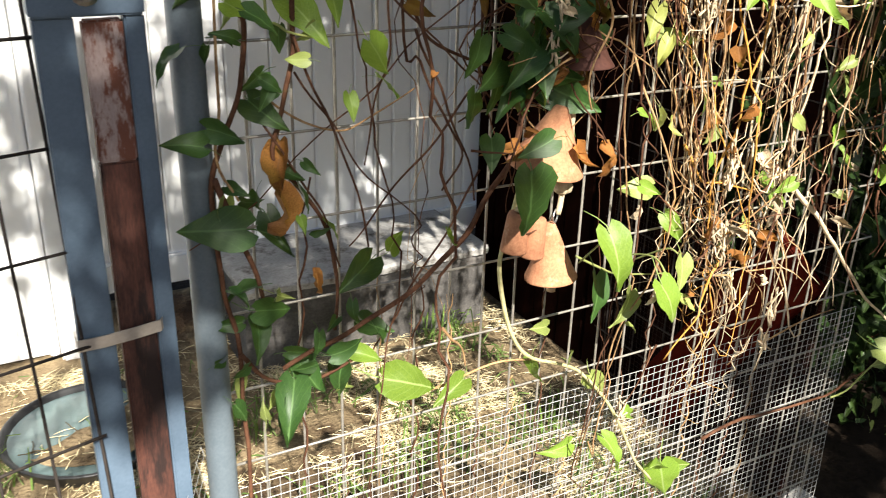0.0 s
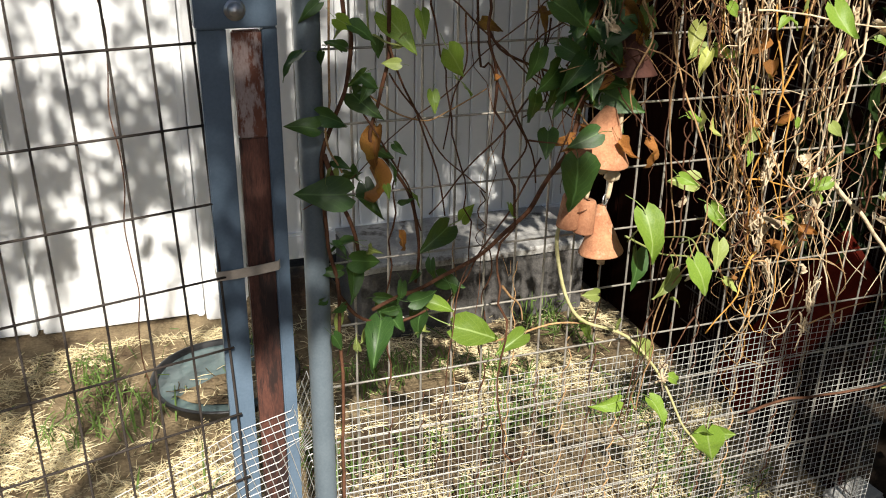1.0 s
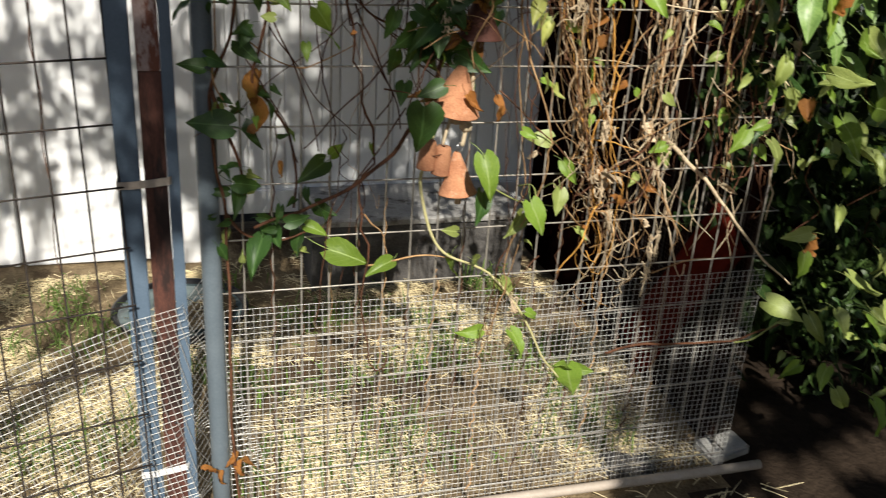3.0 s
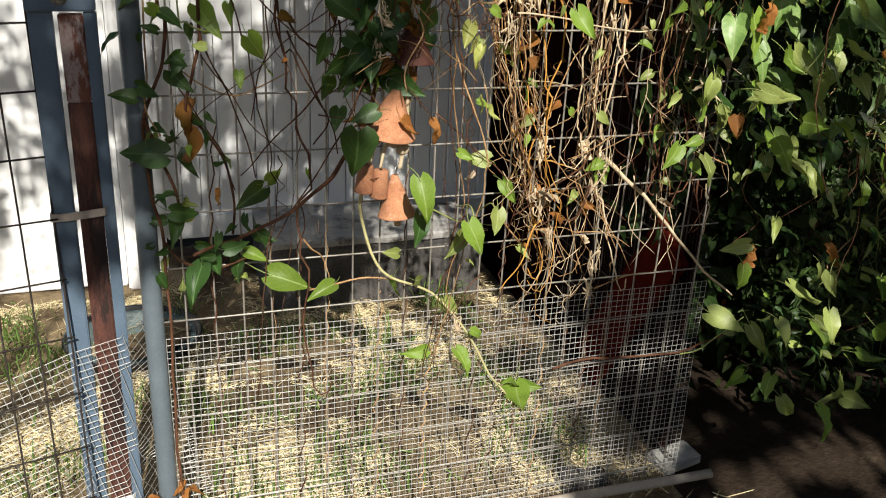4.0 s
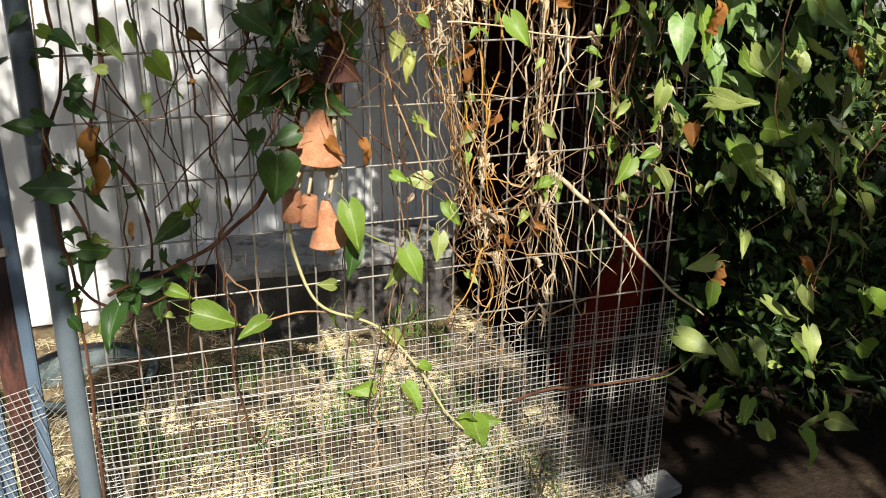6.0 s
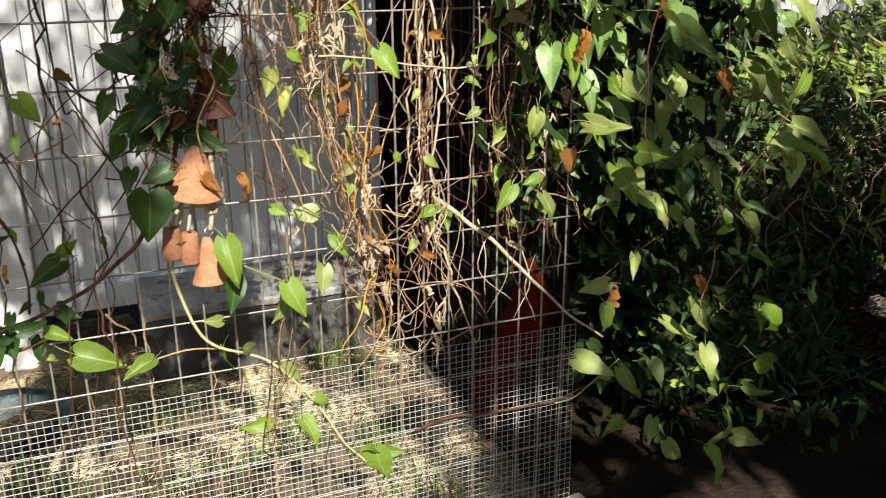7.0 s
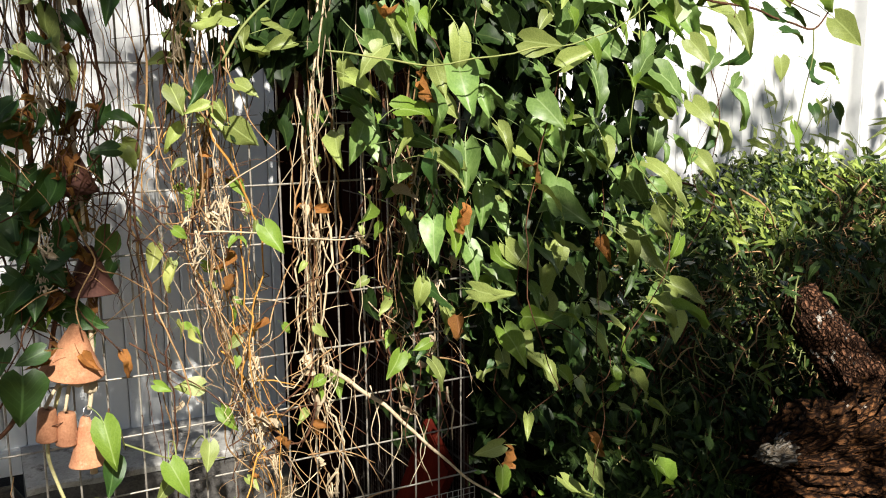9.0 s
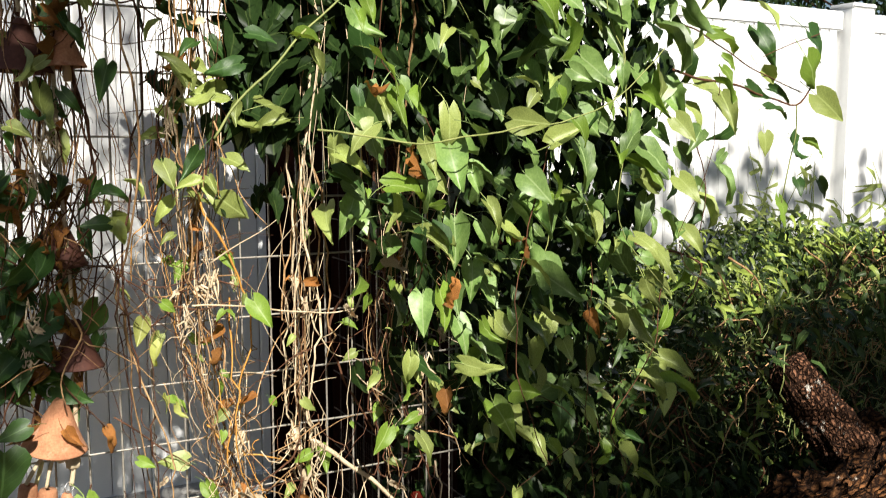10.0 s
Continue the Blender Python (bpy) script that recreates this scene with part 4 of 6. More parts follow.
MIDDLE_LEAVES = [(1.538, 1.319, 0.100, 53), (1.159, 1.216, 0.090, 53), (1.105, 1.263, 0.065, 101), (1.057, 1.147, 0.078, 145), (1.199, 1.096, 0.084, 90), (1.350, 1.155, 0.082, 67), (1.294, 1.219, 0.063, 72), (1.246, 1.254, 0.065, 79), (0.922, 1.103, 0.062, 57), (1.581, 1.388, 0.063, 63), (1.636, 1.287, 0.074, 76), (1.666, 1.192, 0.071, 52), (1.574, 1.187, 0.080, 55), (1.436, 1.223, 0.058, 88), (1.629, 1.111, 0.075, 65), (1.391, 1.069, 0.059, 100)]
LOWER_LEAVES = [(1.509, 0.971, 0.064, 90), (1.562, 0.911, 0.087, 52), (1.478, 0.911, 0.081, 57), (1.530, 0.855, 0.057, 72), (1.356, 0.871, 0.117, 73), (1.204, 0.844, 0.064, 85), (1.115, 0.873, 0.059, 125), (1.355, 0.943, 0.080, 12), (1.264, 0.994, 0.081, 16), (1.619, 1.029, 0.162, 55), (1.744, 0.893, 0.115, 29), (1.713, 0.942, 0.100, 37), (1.286, 1.050, 0.064, 58), (1.157, 0.958, 0.046, 124), (1.612, 0.821, 0.066, 102), (1.429, 0.807, 0.070, 66), (1.655, 0.747, 0.086, 48), (1.546, 0.743, 0.070, 77)]
FOOT_LEAVES = [(1.343, 0.494, 0.108, 19), (1.410, 0.457, 0.086, 59), (1.475, 0.463, 0.072, 66), (1.606, 0.457, 0.088, 94), (1.695, 0.266, 0.156, 88), (1.650, 0.206, 0.114, 88), (1.489, 0.312, 0.064, 97), (1.368, 0.585, 0.072, 85), (1.332, 0.660, 0.071, 158), (1.764, 0.520, 0.096, 54), (1.771, 0.420, 0.104, 32), (1.573, 0.563, 0.067, 73), (1.550, 0.251, 0.075, 58), (1.391, 0.347, 0.062, 132), (1.744, 0.241, 0.086, 22), (1.416, 0.693, 0.063, 121), (1.511, 0.772, 0.069, 64)]
SPRIG_LEAVES = [(1.837, 1.555, 0.077, 10, 2), (1.81, 1.584, 0.065, 40, 2), (1.929, 1.604, 0.069, 80, 1), (1.97, 1.553, 0.091, 70, 0), (2.106, 1.56, 0.088, 40, 0), (2.054, 1.497, 0.093, 45, 2), (1.878, 1.518, 0.044, 45, 2), (1.834, 1.49, 0.046, 80, 2), (1.806, 1.445, 0.098, 55, 1), (1.885, 1.419, 0.054, 90, 1), (2.115, 1.432, 0.085, 40, 1), (1.926, 1.459, 0.056, 30, 0), (1.978, 1.495, 0.066, 20, 1), (1.955, 1.425, 0.057, 20, 0), (2.015, 1.461, 0.052, 50, 0), (2.044, 1.35, 0.073, 120, 0), (2.104, 1.263, 0.05, 60, 0), (1.869, 1.375, 0.058, 150, 0), (1.94, 1.355, 0.048, 80, 1), (2.008, 1.219, 0.064, 95, 2), (2.137, 1.35, 0.062, 42, 2), (2.027, 1.271, 0.045, 100, 0), (1.777, 1.407, 0.065, 60, 1), (1.752, 1.502, 0.064, 75, 0)]


def build_post_vine():
    v = thing("climbing_vine", "twining vine with heart-shaped leaves climbing the round post", "vine", at=(0.25, -0.02, 0))
    stem(v, [(0.25, 0.0), (0.236, 0.3), (0.24, 0.55), (0.239, 0.717), (0.225, 0.798), (0.223, 0.881), (0.224, 0.929), (0.239, 0.974), (0.259, 1.019), (0.266, 1.084), (0.255, 1.127), (0.25, 1.4), (0.26, 1.9)], -0.022, 0.0028, taper=1.0)
    stem(v, [(0.239, 0.717), (0.272, 0.676), (0.324, 0.658), (0.377, 0.678)], -0.025, 0.003)
    stem(v, [(0.318, 1.9), (0.318, 1.125), (0.319, 1.06), (0.3, 1.001), (0.289, 0.94), (0.317, 0.905), (0.341, 0.861), (0.358, 0.791), (0.355, 0.72)], -0.022, 0.003, seed=2)
    stem(v, [(0.224, 0.929), (0.242, 0.871), (0.262, 0.819), (0.273, 0.748)], -0.025, 0.0035, seed=3)
    stem(v, [(0.278, 1.01), (0.325, 0.976), (0.366, 0.962), (0.399, 0.971), (0.457, 1.0)], -0.02, 0.0014, M_DRY, seed=4)
    stem(v, [(0.317, 1.03), (0.362, 0.962), (0.4, 0.906), (0.462, 0.849)], -0.02, 0.0013, seed=5)
    stem(v, [(0.24, 1.6), (0.235, 1.05), (0.228, 0.95), (0.245, 0.9)], -0.03, 0.0018, M_DRY, seed=6)
    stem(v, [(0.29, 1.7), (0.285, 1.15), (0.30, 1.08), (0.35, 1.06)], -0.03, 0.0018, M_STEM_GREEN, seed=7)
    # Post leaves darkened in colour for the shade they hang in.
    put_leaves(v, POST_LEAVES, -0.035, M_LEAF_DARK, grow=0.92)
    small = [(rng.uniform(0.215, 0.42), rng.uniform(0.62, 0.8), rng.uniform(0.022, 0.042), rng.gauss(90, 50)) for _ in range(18)]
    small += [(rng.uniform(0.2, 0.34), rng.uniform(0.82, 1.12), rng.uniform(0.02, 0.038), rng.gauss(90, 60)) for _ in range(16)]
    put_leaves(v, small, -0.03, [M_LEAF_DARK, M_LEAF_DARK, M_LEAF], MASS_SHAPES, tilt=(-60, 15))
    put_leaves(v, LIGHT_LEAVES, -0.03, M_LEAF_LIGHT)
    fallen = [(0.19, 0.2, 0.028, 20), (0.235, 0.215, 0.032, 150), (0.25, 0.19, 0.03, 80), (0.262, 0.205, 0.026, 40), (0.205, 0.18, 0.026, 120)]
    put_leaves(v, fallen, -0.035, M_LEAF_DEAD, DRY_SHAPES, label="dry orange-brown leaf")
    put_leaves(v, DRY_LEAVES[:4], -0.03, M_LEAF_DEAD, DRY_SHAPES, label="dry orange-brown leaf")


def build_chime_vine():
    v = thing("climbing_vine", "woody brown vine slanting across the wires with dark leaves", "vine", at=(0.6, -0.03, 0))
    stem(v, [(0.285, 0.69), (0.324, 0.705), (0.376, 0.721), (0.456, 0.761), (0.519, 0.808), (0.557, 0.862), (0.586, 0.908), (0.606, 0.999), (0.587, 1.119), (0.6, 1.5), (0.62, 1.95)], -0.03, 0.003, seed=11, taper=1.5)
    stem(v, [(0.44, 1.95), (0.44, 1.122), (0.464, 1.031), (0.502, 0.956), (0.522, 0.913), (0.497, 0.872)], -0.02, 0.0018, seed=12)
    stem(v, [(0.453, 1.092), (0.489, 1.045), (0.564, 1.018), (0.6, 1.03)], -0.02, 0.002, seed=13)
    for k in range(24):
        x = 0.56 + 0.13 * rng.random()
        zt, zb = rng.uniform(1.2, 2.0), rng.uniform(0.86, 1.15)
        pts = [(x + 0.05 * rng.gauss(0, 1) * q + 0.03 * math.sin(7 * q + k), zt + (zb - zt) * q) for q in np.linspace(0, 1, 6)]
        stem(v, pts, -0.03 - 0.05 * rng.random(), rng.uniform(0.0007, 0.0017), rng.choice((M_DRY, M_STEM, M_STEM, M_STEM)), seed=20 + k, sides=5, wobble=0.012)
    for k in range(7):
        x, z, a = rng.uniform(0.28, 0.75), rng.uniform(0.85, 1.35), rng.choice((-1, 1)) * rng.uniform(0.4, 1.2)
        L = rng.uniform(0.12, 0.3)
        stem(v, [(x, z), (x + a * L * 0.3, z - L * 0.35 + 0.02), (x + a * L * 0.65, z - L * 0.6), (x + a * L, z - L * 0.9)], -0.015 - 0.02 * rng.random(), rng.uniform(0.0007, 0.0016), M_STEM, seed=60 + k, sides=5, wobble=0.012)
    part("leaf", leaf_mesh(ROUND_SHAPES, 0, M_LEAF_DARK), v, "", leaf_pose((0.546, -0.136, 0.887), 0.074, 98, -8, 8, 4))
    part("leaf", leaf_mesh(LEAF_SHAPES, 0, M_LEAF_DARK), v, "", leaf_pose((0.56, -0.12, 0.945), 0.045, 150, -30, -20, 10))
    stem(v, [(0.317, 1.071), (0.343, 1.0), (0.372, 0.926), (0.398, 0.824)], -0.028, 0.0017, seed=90, wobble=0.006)
    stem(v, [(0.454, 1.068), (0.491, 0.986), (0.524, 0.912), (0.537, 0.857)], -0.028, 0.0016, seed=91, wobble=0.006)
    stem(v, [(0.525, 0.994), (0.485, 0.946), (0.449, 0.904), (0.407, 0.865), (0.367, 0.827)], -0.028, 0.0015, seed=92, wobble=0.006)
    stem(v, [(0.279, 0.98), (0.323, 0.905), (0.347, 0.854), (0.366, 0.803)], -0.028, 0.0014, seed=93, wobble=0.006)
    stem(v, [(0.423, 1.106), (0.424, 1.044), (0.403, 0.989), (0.391, 0.924)], -0.028, 0.0013, seed=94, wobble=0.006)
    # Chime leaves likewise: the column's shade is in the leaf colour.
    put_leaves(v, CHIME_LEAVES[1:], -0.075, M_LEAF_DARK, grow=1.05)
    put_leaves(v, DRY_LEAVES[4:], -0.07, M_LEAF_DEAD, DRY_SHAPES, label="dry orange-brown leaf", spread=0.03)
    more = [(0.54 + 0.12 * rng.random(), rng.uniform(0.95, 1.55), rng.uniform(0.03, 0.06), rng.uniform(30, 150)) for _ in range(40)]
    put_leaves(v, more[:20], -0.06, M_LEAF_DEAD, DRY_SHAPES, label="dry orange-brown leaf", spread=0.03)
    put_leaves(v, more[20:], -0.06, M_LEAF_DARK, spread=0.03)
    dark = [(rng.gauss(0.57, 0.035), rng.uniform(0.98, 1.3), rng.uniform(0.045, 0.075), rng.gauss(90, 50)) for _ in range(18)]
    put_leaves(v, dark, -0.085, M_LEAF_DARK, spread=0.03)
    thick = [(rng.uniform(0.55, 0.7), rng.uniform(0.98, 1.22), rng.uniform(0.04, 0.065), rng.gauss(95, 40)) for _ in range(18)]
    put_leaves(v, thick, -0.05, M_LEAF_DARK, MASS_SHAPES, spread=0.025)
    high = [(rng.uniform(0.5, 0.95), rng.uniform(1.22, 1.64), rng.uniform(0.034, 0.06), rng.gauss(90, 45)) for _ in range(46)]
    put_leaves(v, high, -0.1, [M_LEAF_DARK, M_LEAF, M_LEAF], MASS_SHAPES, spread=0.05)
    for k in range(9):
        x, z = rng.uniform(0.5, 0.72), rng.uniform(1.1, 1.6)
        d = rng.uniform(0.12, 0.3)
        stem(v, [(x, z), (x + d * 0.3, z - rng.uniform(-0.03, 0.08)), (x + d * 0.7, z - rng.uniform(-0.02, 0.14)), (x + d, z - rng.uniform(0.0, 0.2))], -0.05 - 0.05 * rng.random(), rng.uniform(0.0007, 0.0018), M_STEM, seed=400 + k, sides=6, wobble=0.02)


def build_trailing_vine():
    v = thing("trailing_vine", "pale young vine trailing down the mesh with small leaves", "vine", at=(0.7, -0.05, 0.3))
    stem(v, [(0.604, 0.87), (0.585, 0.80), (0.578, 0.758), (0.599, 0.669), (0.639, 0.613), (0.721, 0.574), (0.798, 0.479), (0.852, 0.377), (0.896, 0.319)], -0.03, 0.0034, M_STEM_PALE, seed=31, taper=0.6)
    stem(v, [(0.483, 0.599), (0.583, 0.611), (0.66, 0.6)], -0.02, 0.002, M_DRY, seed=32)
    stem(v, [(0.69, 0.76), (0.73, 0.735), (0.76, 0.72), (0.80, 0.715), (0.85, 0.705)], -0.045, 0.0018, M_STEM_GREEN, seed=33)
    pair = ((0.657, -0.165, 0.808, 0.078, 80, 3, M_LEAF_LIGHT), (0.753, -0.16, 0.729, 0.064, 74, 1, M_LEAF_LIGHT), (0.808, -0.12, 0.742, 0.045, 95, 2, M_LEAF), (0.658, -0.13, 0.742, 0.058, 105, 4, M_LEAF_DARK),
            (0.742, -0.09, 0.69, 0.055, 125, 6, M_LEAF))
    for x, y, z, size, angle, k, mat_ in pair:
        part("leaf", leaf_mesh(LEAF_SHAPES, k, mat_), v, "", leaf_pose((x, y, z), size, angle, -18, 12 * math.sin(k * 2.1), 10 * math.cos(k * 3.0)))
    for a, b in (((0.69, -0.05, 0.755), (0.661, -0.15, 0.85)), ((0.76, -0.04, 0.75), (0.752, -0.15, 0.765)), ((0.80, -0.03, 0.73), (0.806, -0.11, 0.77))):
        a, b = Vector(a), Vector(b)
        part("stalk", tube("stalk", smooth_line([a, a.lerp(b, 0.5) + Vector((0, -0.02, 0.02)), b], 5), 0.0013, M_STEM_GREEN, 5), v)
    put_leaves(v, [(0.75, 1.065, 0.04, 100), (0.772, 1.028, 0.04, 105), (0.785, 0.942, 0.034, 70), (0.805, 0.93, 0.03, 60)], -0.07, M_LEAF_PALE, MASS_SHAPES, spread=0.004, tilt=(-20, 0), label="pale yellow young leaf")
    stem(v, [(0.82, 1.108), (0.856, 1.106), (0.96, 1.089), (1.04, 1.078), (1.09, 1.08)], -0.11, 0.0015, M_DRY_GREY, seed=34)
    put_leaves(v, SMALL_LEAVES, -0.035, [M_LEAF, M_LEAF_LIGHT], grow=0.95)


def build_wire_vine():
    v = thing("twining_vine", "thin dry brown stems wound about the upright wires", "vine", at=(0.6, 0.0, 0.0))
    r = random.Random(515)
    for k in range(5, 24):
        if r.random() < 0.25:
            continue
        x0 = 0.0508 * (k + 0.29)
        z1, z0 = r.uniform(0.45, 0.95), r.uniform(0.0, 0.2)
        turns, ph, wide = r.uniform(4, 11), r.uniform(0, 6), r.uniform(0.003, 0.006)
        line = []
        for u in np.linspace(0, 1, 44):
            z = z0 + (z1 - z0) * u
            off = 0.006 * noise.noise(Vector((k * 2.3, 0, z * 6))) + (0.05 * (u - 0.8) * r.uniform(0.8, 1.2) if u > 0.8 and k % 3 == 0 else 0.0)
            line.append((x0 + off + wide * math.cos(ph + turns * 6.28 * u), -0.004 + wide * math.sin(ph + turns * 6.28 * u), z))
        part("stem", tube("stem", line, r.uniform(0.0009, 0.0018), r.choice((M_STEM, M_STEM, M_DRY)), 5, 0.7, 0.35), v)


build_wire_vine()
build_post_vine()
build_chime_vine()
build_trailing_vine()


# ---- dead vine tangles ----
def build_tangle(label, path, spread, count, seed, mats, fan, wild=0.02, knot=0.68, greens=4):
    """Hanging dry stems that run down a line of (x, z), draw together at a knot and fray apart below it."""
    r = random.Random(seed)
    t = thing("dead_vine_tangle", label, "dead vine", "dry tangles on the fence", at=(path[0][0], -0.06, path[-1][1]))
    guide = smooth_line([Vector((x, 0, z)) for x, z in path], 9)
    n = len(guide)
    for k in range(count):
        start = int(n * r.choice((0, 0, 0.15, 0.3, 0.45)) * r.uniform(0.6, 1.1))
        end = int(n * r.choice((r.uniform(0.5, 0.75), r.uniform(0.75, 1.0), 1.0)))
        if end - start < 8:
            continue
        loose = r.random() < 0.34
        off, dep, ph = r.gauss(0, spread), r.uniform(-0.1, -0.015), r.uniform(0, 50)
        side, sag = r.gauss(0, fan), r.uniform(0.55, 1.3)
        sway = wild * (2.6 if loose else 1.0)
        fr = r.uniform(1.6, 4.0)
        kink = 0.0
        pts = []
        for i in range(start, end):
            g = guide[i]
            q = i / n
            if r.random() < 0.2:
                kink = r.gauss(0, 0.0065)
            near = min(1.0, abs(q - knot) / 0.35)
            width = 0.45 + 0.75 * near if q < knot else 0.45
            out = side * max(0.0, (q - knot) / (1 - knot)) ** sag
            nx = noise.noise(Vector((ph, 0, g.z * fr))) * sway + 0.25 * wild * noise.noise(Vector((ph, 3, g.z * 19))) + kink
            ny = noise.noise(Vector((ph, 9, g.z * fr))) * sway
            pts.append(Vector((g.x + off * width + out + nx, min(-0.008, dep + ny), g.z)))
        if r.random() < 0.4:
            e = pts[-1]
            h = r.uniform(-0.05, 0.05)
            pts += [e + Vector((h * 0.5, -0.01, -0.014)), e + Vector((h, -0.015, -0.006)), e + Vector((h * 1.3, -0.01, 0.012))]
        part("strand", tube("strand", pts, r.choice((0.0005, 0.0006, 0.0008, 0.001, 0.0012, 0.0015, 0.0019, 0.0026)), r.choice(mats), 5, 0.55, 0.45), t)
    for k in range(count // 3):
        g = r.choice(guide[n // 4:])
        turns, wide, drop, ph = r.uniform(1.5, 4.5), r.uniform(0.004, 0.014), r.uniform(0.06, 0.2), r.uniform(0, 6)
        x, y, lean = g.x + r.gauss(0, spread * 1.4), r.uniform(-0.1, -0.04), r.gauss(0, 0.05)
        curl = [(x + lean * u + wide * math.cos(ph + 6.28 * turns * u) * (0.4 + u), y + wide * math.sin(ph + 6.28 * turns * u), g.z - drop * u) for u in np.linspace(0, 1, 26)]
        part("tendril", tube("tendril", curl, r.choice((0.0005, 0.0007, 0.001)), r.choice(mats), 4, 0.5), t)
    for k in range(count // 2):
        g = guide[min(n - 1, int(n * (knot + r.gauss(0, 0.14))))] if r.random() < 0.6 else r.choice(guide[n // 4:])
        a, L = r.choice((r.gauss(45, 40), r.gauss(135, 40), r.gauss(-25, 15))), r.uniform(0.03, 0.14)
        x, z, y = g.x + r.gauss(0, spread), g.z, r.uniform(-0.12, -0.03)
        dx, dz = math.cos(radians(a)) * L, -math.sin(radians(a)) * L
        bow = r.uniform(0.0, 0.025)
        line = smooth_line([(x, y, z), (x + dx * 0.5, y - 0.015, z + dz * 0.5 + bow), (x + dx, y - 0.01, z + dz)], 5, 0.004, k)
        part("twig", tube("twig", line, r.choice((0.0007, 0.001, 0.0015)), r.choice(mats), 5, 0.4, 0.4), t)
    for k in range(count // 2):
        g = r.choice(guide[n // 6:])
        p, a = Vector((g.x + r.gauss(0, spread * 0.8), r.uniform(-0.11, -0.02), g.z)), r.gauss(0, 0.45)
        line = [p]
        for j in range(r.randint(4, 8)):
            a += r.gauss(0, 0.38)
            line.append(line[-1] + Vector((math.sin(a), r.gauss(0, 0.25), -abs(math.cos(a)))) * r.uniform(0.014, 0.034))
        part("twig", tube("twig", smooth_line(line, 2), r.choice((0.0007, 0.001, 0.0014, 0.002)), r.choice(mats), 5, 0.5, 0.4), t)
    for k in range(count // 5):
        g = r.choice(guide[n // 3:])
        o = Vector((g.x + r.gauss(0, spread * 0.7), -0.1, g.z))
        for j in range(8):
            a, b, c = [Vector((r.gauss(0, 0.006), r.gauss(0, 0.005), r.gauss(0, 0.016))) for _ in range(3)]
            part("clump", tube("clump", smooth_line([o + a, o + b, o + c], 4, 0.002, j), r.uniform(0.0009, 0.0022), M_DRY_GREY, 5, 0.5, 0.4), t)
    bits = [(g.x + r.gauss(0, spread), g.z + r.uniform(-0.05, 0.05), r.uniform(0.014, 0.042), r.uniform(0, 180)) for g in (r.choice(guide) for _ in range(count // 2))]
    put_leaves(t, bits, -0.08, [M_LEAF_DEAD, M_LEAF_DEAD, M_DRY_GREY], DRY_SHAPES, spread=0.04)
    shoots = [(g.x + r.gauss(0, spread * 1.8), g.z, r.uniform(0.018, 0.034), r.uniform(30, 150)) for g in (r.choice(guide) for _ in range(greens))]
    put_leaves(t, shoots, -0.08, [M_LEAF, M_LEAF_LIGHT], spread=0.04)
    return t


build_tangle("golden dry vine stems hanging in a frayed skein", [(0.83, 2.0), (0.84, 1.6), (0.83, 1.25), (0.845, 1.05), (0.88, 0.88), (0.91, 0.76), (0.93, 0.62)], 0.022, 35, 101, (M_DRY, M_DRY, M_DRY, M_DRY_GREY, M_DRY_GREY, M_DRY_GREY, M_DRY_GOLD, M_DRY_GOLD, M_STEM), 0.045, 0.046, 0.8, greens=14)
build_tangle("pale dry vine stems drawn into a knot and fraying below it", [(1.03, 2.0), (1.04, 1.6), (1.02, 1.2), (1.012, 1.0), (1.014, 0.86), (1.01, 0.74), (1.015, 0.58)], 0.012, 24, 102, (M_DRY, M_DRY, M_DRY_GREY, M_DRY_GREY, M_STEM), 0.075, 0.036, 0.74, greens=8)
build_tangle("thin reddish dry stems hanging down the wires", [(0.73, 2.0), (0.74, 1.5), (0.73, 1.15), (0.75, 0.95), (0.76, 0.8), (0.75, 0.62), (0.74, 0.42)], 0.03, 5, 103, (M_STEM, M_DRY, M_STEM), 0.03, 0.025)
build_tangle("upper mat of brown dry stems under the leaves", [(0.80, 2.0), (0.82, 1.7), (0.83, 1.5), (0.82, 1.35), (0.82, 1.2), (0.83, 1.13), (0.83, 1.08)], 0.05, 20, 104, (M_STEM, M_STEM, M_DRY, M_DRY_GREY), 0.05, 0.045, greens=12)
build_tangle("sparse twining stems on the leafless wires", [(0.47, 2.0), (0.46, 1.6), (0.45, 1.3), (0.46, 1.1), (0.47, 0.9), (0.46, 0.7), (0.45, 0.4)], 0.06, 4, 105, (M_STEM, M_STEM, M_DRY), 0.05, 0.04)
build_tangle("dry stems caught behind the green leaves", [(1.2, 1.9), (1.2, 1.6), (1.2, 1.3), (1.19, 1.1), (1.18, 0.95), (1.2, 0.85), (1.22, 0.75)], 0.055, 20, 106, (M_STEM, M_STEM, M_DRY, M_DRY_GREY), 0.06, 0.045, greens=46)


build_tangle("dark woody stems and dry leaves massed about the bell chime", [(0.60, 2.0), (0.62, 1.7), (0.61, 1.45), (0.63, 1.3), (0.61, 1.2), (0.60, 1.12), (0.59, 1.04)], 0.042, 26, 107, (M_STEM, M_STEM, M_STEM, M_DRY), 0.04, 0.04, 0.85, greens=0)


